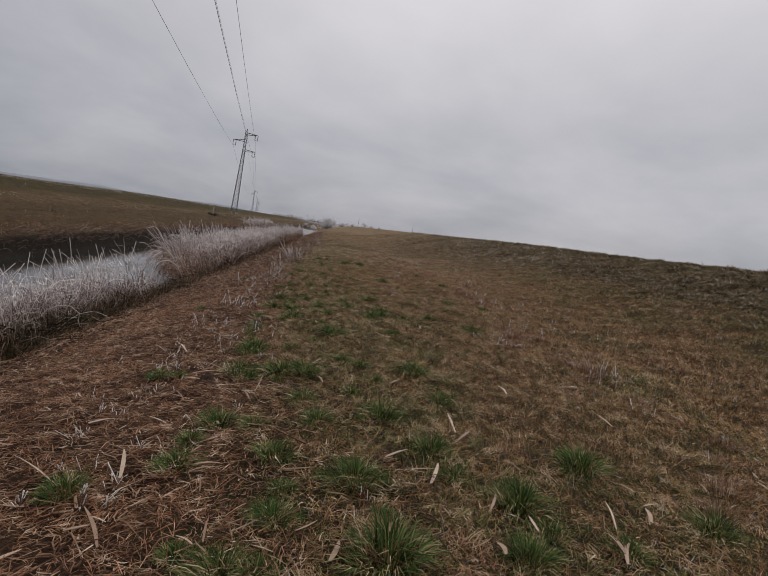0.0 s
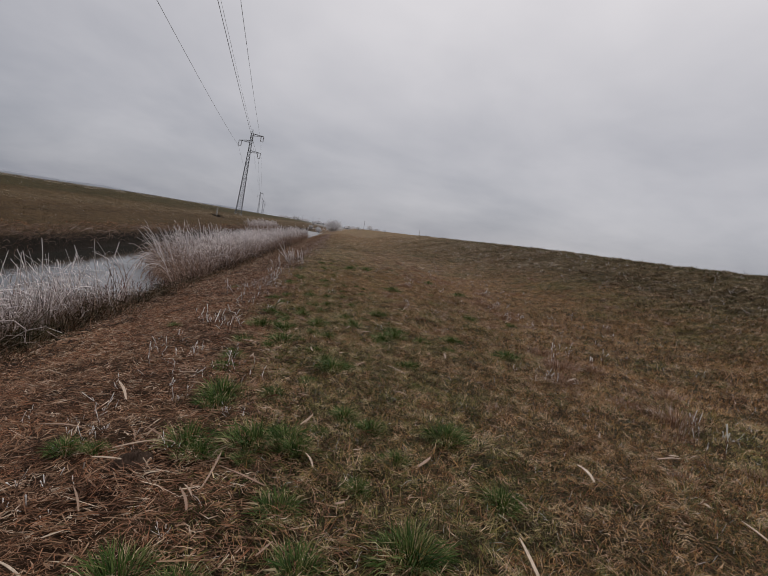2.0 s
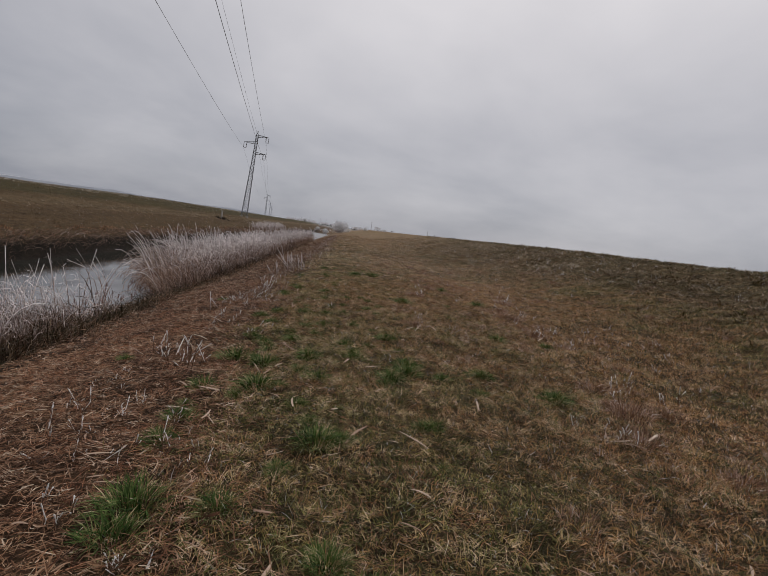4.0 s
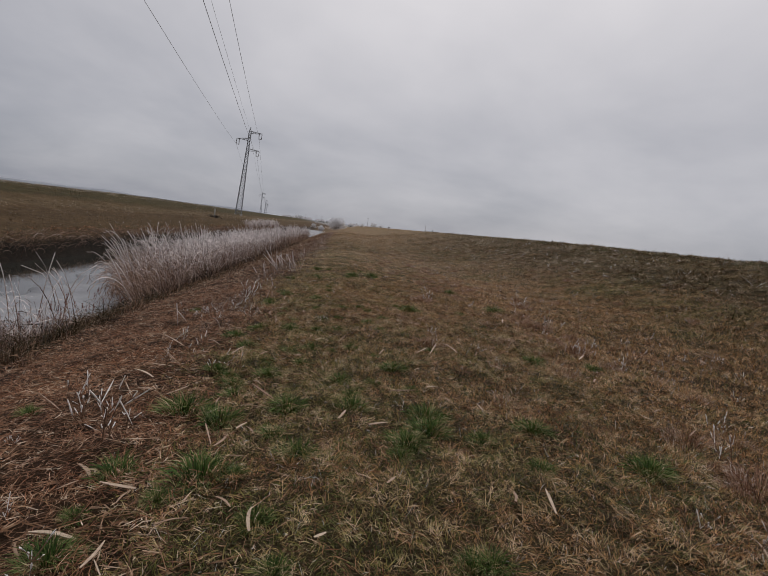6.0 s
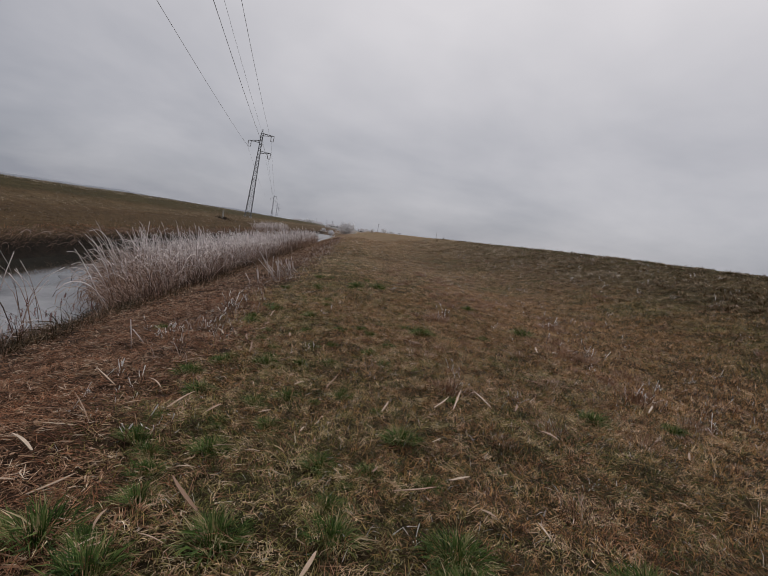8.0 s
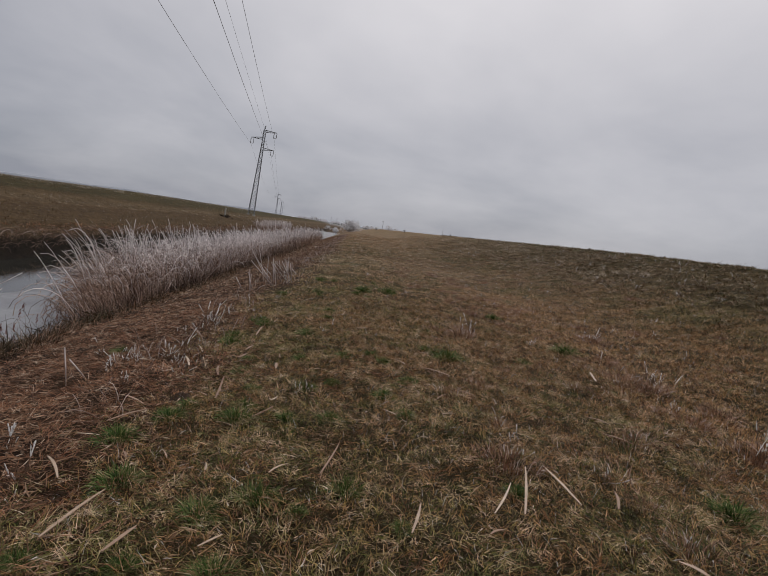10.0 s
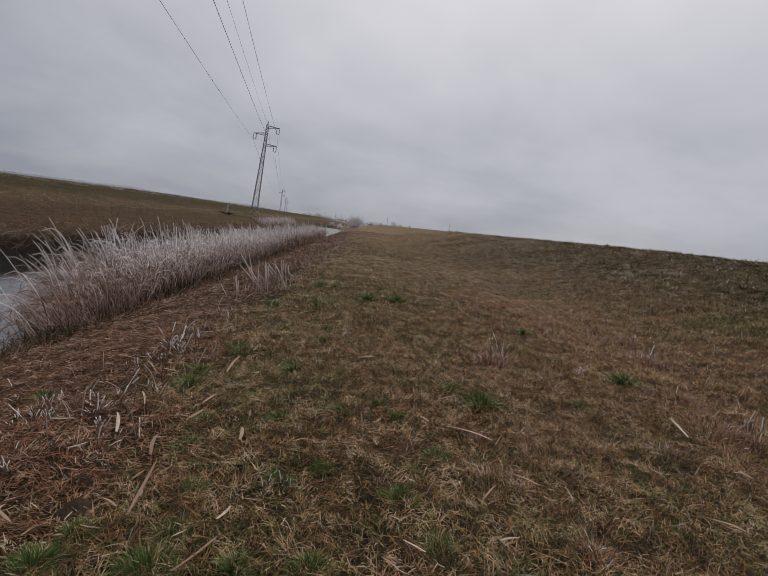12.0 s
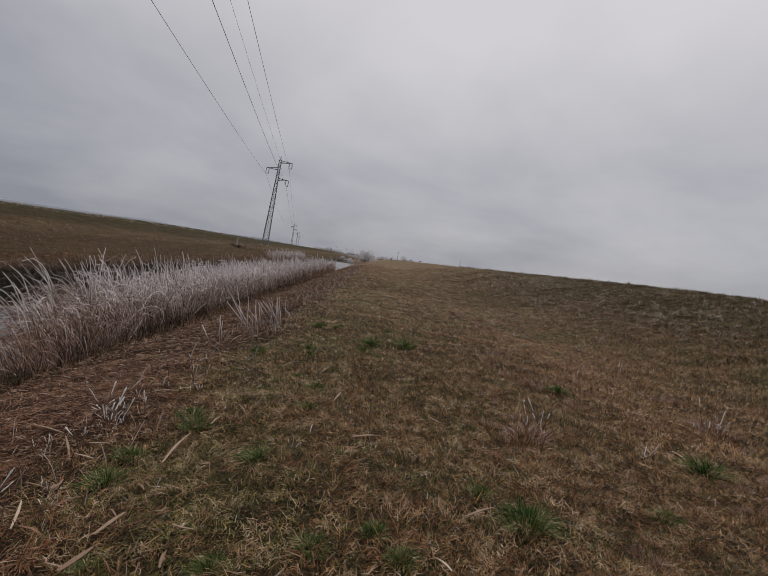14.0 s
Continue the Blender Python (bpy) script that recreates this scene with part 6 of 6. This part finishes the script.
def pylon(x, y, detail=True, thick=1.0):
    x = x - 0.55
    zb = float(height(x, y)) if y < 300 else -1.0
    top = 22.0 - zb
    ob = new("pylon")
    ob.matrix_world = pose(x, y, zb, 0, 2.6 if detail else 0, 8.0)
    w0, w1 = 0.72, 0.27

    def half(z):
        return w0 + (w1 - w0) * min(1, z / (top - 4))
    corners = ((1, 1), (1, -1), (-1, -1), (-1, 1))
    for sx, sy in corners:
        bm = bmesh.new()
        beam(bm, (sx * w0, sy * w0, -0.2), (sx * w1, sy * w1, top - 4), 0.085 * thick)
        beam(bm, (sx * w1, sy * w1, top - 4), (sx * w1, sy * w1, top - 0.6), 0.075 * thick)
        part("leg", bm, M_steel, ob)
        if detail:
            bm = bmesh.new()
            box(bm, (sx * w0 - 0.28, sy * w0 - 0.28, -1.0), (sx * w0 + 0.28, sy * w0 + 0.28, 0.25))
            part("footing", bm, M_concrete, ob, "pale concrete footing block")
    n = 20 if detail else 10
    for f in range(4):
        bm = bmesh.new()
        (ax, ay), (bx, by) = corners[f], corners[(f + 1) % 4]
        bars = []
        for i in range(n):
            z0, z1 = (top - 0.6) * i / n, (top - 0.6) * (i + 1) / n
            h0, h1 = half(z0), half(z1)
            a, b = ((ax, ay), (bx, by)) if i % 2 else ((bx, by), (ax, ay))
            tip = (b[0] * h1, b[1] * h1, z1)
            bars.append(((a[0] * h0, a[1] * h0, z0), tip, 0.045 * thick))
            if detail:
                over = (a[0] * h1, a[1] * h1, z1)
                bars += [(tip, over, 0.03), (over, tip, 0.028)]
        truss(bm, bars)
        part("bracing", bm, M_steel, ob)
    # three arms: two to the right, one to the left
    for side, za, reach, drop in ((1, ARM_Z + 0.15 - zb, 2.95, 0.10), (-1, ARM_Z - 1.65 - zb, 2.95, 0.55), (1, ARM_Z - 4.15 - zb, 2.85, 0.10)):
        bm = bmesh.new()
        tipx = side * reach
        bars = []
        for sy in (-1, 1):
            end = (tipx, sy * 0.06, za - drop)
            bars += [((side * w1, sy * w1, za), end, 0.055 * thick), (end, (side * w1, sy * w1, za - 0.55), 0.045 * thick)]
        for k in range(1, 4):
            u = k / 4
            hi, lo = (side * (w1 + (reach - w1) * u), -w1 * (1 - u), za - drop * u), (side * (w1 + (reach - w1) * (u - 0.25)), w1 * (1.25 - u), za - 0.55 * (1.25 - u) - drop * (u - 0.25))
            bars += [(lo, hi, 0.03 * thick)]
        truss(bm, bars)
        part("crossarm", bm, M_steel, ob)
        ins = bmesh.new()
        za = za - drop
        bars = []
        for o in (-0.32, 0.32):
            xx = tipx - side * 0.35 + o
            discs = [((xx, 0, za - 0.15 - 0.13 * k), (xx, 0, za - 0.20 - 0.13 * k), 0.115, 8, 0.07) for k in range(9)] if detail else []
            rod = ((xx, 0, za), (xx, 0, za - 1.35), 0.04 * thick, 6)
            bars += [rod] + discs[::-1] if o < 0 else discs + [rod]
            if o < 0:
                bars = bars[1:][::-1] + bars[:1] if discs else bars
                bars.append(((xx - 0.04, 0, za - 1.38), (xx + 0.68, 0, za - 1.38), 0.05 * thick, 4))
                discs = []
        truss(ins, bars)
        part("insulator", ins, M_glaze, ob, "paired brown insulator strings")
    bm = bmesh.new()
    for sx, sy in corners:
        beam(bm, (sx * w1, sy * w1, top - 0.6), (0, 0, top), 0.06 * thick)
    beam(bm, (0, 0, top - 0.1), (0, 0, top + 0.45), 0.10 * thick, 6)
    part("peak", bm, M_steel, ob)
    return tagged(ob, "grey steel lattice pylon with three staggered crossarms", "pylon", "pylons of the power line")


PYLONS = [(15.4, -157.0), (-26.0, 138.5), (-80.7, 515.0), (-117.0, 780.0), (-160.0, 1085.0)]
for i, (px, py) in enumerate(PYLONS):
    pylon(px, py, i == 1, 1.0 if i < 2 else 1.4)


def overhead_wire(i, side, dz, sag, r, label):
    a, b = Vector((*PYLONS[i], 0)), Vector((*PYLONS[i + 1], 0))
    d = (b - a).normalized()
    across = Vector((d.y, -d.x, 0)) * side
    cu = bpy.data.curves.new("overhead_wire", "CURVE")
    cu.dimensions, cu.bevel_depth, cu.bevel_resolution = "3D", r, 1
    sp = cu.splines.new("POLY")
    n = 48
    sp.points.add(n)
    for k in range(n + 1):
        u = k / n
        p = a.lerp(b, u) + across + Vector((0, 0, dz - 4 * sag * u * (1 - u)))
        sp.points[k].co = (*p, 1)
    cu.materials.append(M_wire)
    tagged(new("overhead_wire", cu), label, "power cable", "wires of the power line")


for i, s in enumerate((3.0, 4.6, 2.6, 3.0)):
    rr = 0.019 if i == 0 else 0.018
    overhead_wire(i, 2.75, 19.85, s, rr, "bare sagging conductor between two pylons")
    overhead_wire(i, -2.6, 17.75, s, rr, "bare sagging conductor between two pylons")
    overhead_wire(i, 2.65, 15.5, s, rr, "bare sagging conductor between two pylons")
    overhead_wire(i, 0.0, 22.35, s * 0.7, rr * 0.75, "thin earth wire over the pylon tops")

# ---- marks, shrubs and buildings far off ----


def dyke_post(x, y, h, r, material, label, cap=False):
    ob = new("marker_post")
    ob.matrix_world = pose(x, y, float(height(x, y)))
    bm = bmesh.new()
    beam(bm, (0, 0, -0.2), (0.02, 0, h), r, 8, r * 0.85)
    part("shaft", bm, material, ob)
    if cap:
        bm = bmesh.new()
        box(bm, (-0.35, -0.05, h - 0.12), (0.35, 0.05, h + 0.06))
        part("board", bm, material, ob)
    return tagged(ob, label, "post")


dyke_post(15.3, 100, 1.10, 0.035, M_concrete, "thin pale marker post on the dyke crest")
dyke_post(15.3, 92, 0.30, 0.06, M_wood, "short weathered stake on the dyke crest")
dyke_post(15.3, 41.5, 0.17, 0.05, M_wood, "low stake in the frosted dyke grass")
dyke_post(13.0, 150, 0.75, 0.06, M_wood, "wooden post with a short board on the far berm", True)


def brush_heap(x, y):
    ob = new("brush_heap")
    ob.matrix_world = pose(x, y, float(height(x, y)))
    r = random.Random(2)
    for i in range(44):
        bm = bmesh.new()
        az, le = r.uniform(0, 6.283), radians(r.uniform(20, 88))
        p = Vector((r.gauss(0, 0.6), r.gauss(0, 0.3), -0.05))
        d = Vector((math.cos(az) * math.sin(le), math.sin(az) * math.sin(le), math.cos(le)))
        k = p + d * r.uniform(0.2, 0.45)
        w = r.uniform(0.03, 0.10)
        va, vb = beam(bm, p, k, w, 5, w * 0.8)
        vc, vd = beam(bm, k, k + (d + Vector((r.gauss(0, 0.4), r.gauss(0, 0.4), r.gauss(-0.2, 0.3)))).normalized() * r.uniform(0.2, 0.5), w * 0.8, 5, w * 0.3)
        bm.faces.new((vb[0], vb[1], vc[0]))
        part("branch", bm, M_clod, ob)
    bm = bmesh.new()
    beam(bm, (0.1, 0, -0.1), (0.12, 0, 1.55), 0.14, 6, 0.11)
    part("stump", bm, M_concrete, ob, "pale upright marker stub")
    return tagged(ob, "dark heap of brush round a pale marker stub", "brush heap")


brush_heap(-22.3, 97.0)


def rimed_bush(x, y, z, h, spread, seed, n_main=16, thick=1.0):
    """A leafless shrub: limbs that fork four times into rimed twigs."""
    r = random.Random(seed)
    ob = new("shrub")
    ob.matrix_world = pose(x, y, z)
    a, b = bmesh.new(), bmesh.new()

    def grow(p, d, ln, rad, depth):
        q = p + d * ln
        beam(a if depth < 1 else b, p, q, rad, 4 if depth < 1 else 3, rad * 0.7)
        if depth >= 4:
            return
        for _ in range(3):
            e = (d + Vector((r.gauss(0, 0.5), r.gauss(0, 0.5), r.gauss(0.05, 0.35)))).normalized()
            grow(p + d * ln * r.uniform(0.45, 1.0), e, ln * r.uniform(0.5, 0.75), max(rad * 0.62, 0.012 * thick), depth + 1)
    for _ in range(n_main):
        az, le = r.uniform(0, 6.283), abs(r.gauss(0, 0.6)) * spread
        grow(Vector((r.gauss(0, 0.3), r.gauss(0, 0.3), -0.2)), Vector((math.cos(az) * math.sin(le), math.sin(az) * math.sin(le), math.cos(le))), h * 0.42, 0.045 * thick, 0)
    part("trunk", a, M_bark, ob, "dark forking limbs")
    part("crown", b, M_twig, ob, "fine grey rimed twigs")
    return tagged(ob, "leafless shrub white with hoar frost beside the ditch", "shrub", "frosted shrubs")


rimed_bush(-2.3, 197, -0.6, 5.4, 1.6, 1, 58, 1.5)
rimed_bush(-7.2, 182, -1.5, 2.2, 1.4, 2, 20, 1.5)
rimed_bush(-11.0, 205, -0.8, 1.8, 1.5, 3, 14, 1.5)
FAR_SHRUBS = [(19, 330, 3.6), (24, 335, 3.2), (12, 345, 2.8), (31, 360, 3.0), (38, 380, 3.4), (-34, 420, 3.4), (-40, 450, 3.8), (-22, 430, 3.0), (-12, 460, 3.2), (8, 480, 4.0), (-52, 520, 4.2), (0, 500, 3.4)]
for i, (sx, sy, sh) in enumerate(FAR_SHRUBS):
    rimed_bush(sx, sy, float(height(sx, sy)) - 0.1, sh * 1.1, 1.5, 30 + i, 9, 3.0)


def house(x, y, w, d, h, roof_h, turn):
    ob = new("house")
    ob.matrix_world = pose(x, y, -1.2, 0, 0, turn)
    bm = bmesh.new()
    box(bm, (-w / 2, -d / 2, -1), (w / 2, d / 2, h))
    part("wall", bm, M_render, ob)
    bm = bmesh.new()
    v = [bm.verts.new(p) for p in ((-w / 2 - 0.4, -d / 2 - 0.4, h + 0.01), (w / 2 + 0.4, -d / 2 - 0.4, h + 0.01), (w / 2 + 0.4, d / 2 + 0.4, h + 0.01), (-w / 2 - 0.4, d / 2 + 0.4, h + 0.01), (-w / 2 + 0.6, 0, h + roof_h), (w / 2 - 0.6, 0, h + roof_h))]
    for f in ((0, 1, 5, 4), (2, 3, 4, 5), (1, 2, 5), (3, 0, 4), (3, 2, 1, 0)):
        bm.faces.new([v[i] for i in f])
    roof = part("roof", bm, M_roof, ob)
    bm = bmesh.new()
    box(bm, (w * 0.2, -0.4, h + roof_h * 0.6), (w * 0.2 + 0.8, 0.4, h + roof_h + 1.0))
    part("chimney", bm, M_render, roof)
    for k in range(3):
        bm = bmesh.new()
        cx = w * (k - 1) * 0.3
        box(bm, (cx - 0.6, -d / 2 - 0.06, h * 0.4), (cx + 0.6, -d / 2 + 0.05, h * 0.4 + 1.3))
        part("window", bm, M_glass, ob)
    return tagged(ob, "small pale house with a grey roof on the plain", "house", "houses of the far village")


for hx, hy, hw, hh, hr, ht in ((11, 560, 12, 2.6, 2.2, 5), (-56, 800, 14, 3.2, 2.6, 20), (-74, 820, 12, 3.0, 2.4, -10), (-38, 860, 14, 3.2, 2.6, 8), (-95, 880, 16, 3.4, 2.4, 0), (-24, 940, 15, 3.2, 2.6, 30), (44, 900, 14, 3.0, 2.5, -15), (70, 950, 16, 3.2, 2.5, 12)):
    house(hx, hy, hw, 9, hh, hr, ht)


def utility_pole(x, y, h):
    ob = new("utility_pole")
    ob.matrix_world = pose(x, y, float(height(x, y)))
    bm = bmesh.new()
    beam(bm, (0, 0, -0.5), (0.1, 0, h), 0.16, 6, 0.11)
    part("pole", bm, M_pole, ob)
    bm = bmesh.new()
    beam(bm, (-0.6, 0, h - 0.4), (0.7, 0, h - 0.4), 0.07, 4)
    part("crossbar", bm, M_pole, ob)
    return tagged(ob, "wooden utility pole in hazed grey on the plain", "utility pole", "far utility poles")


for ux, uy, uh in ((20.5, 450, 7.5), (-22, 520, 7.0), (-30, 560, 6.5), (-44, 600, 7.0)):
    utility_pole(ux, uy, uh)
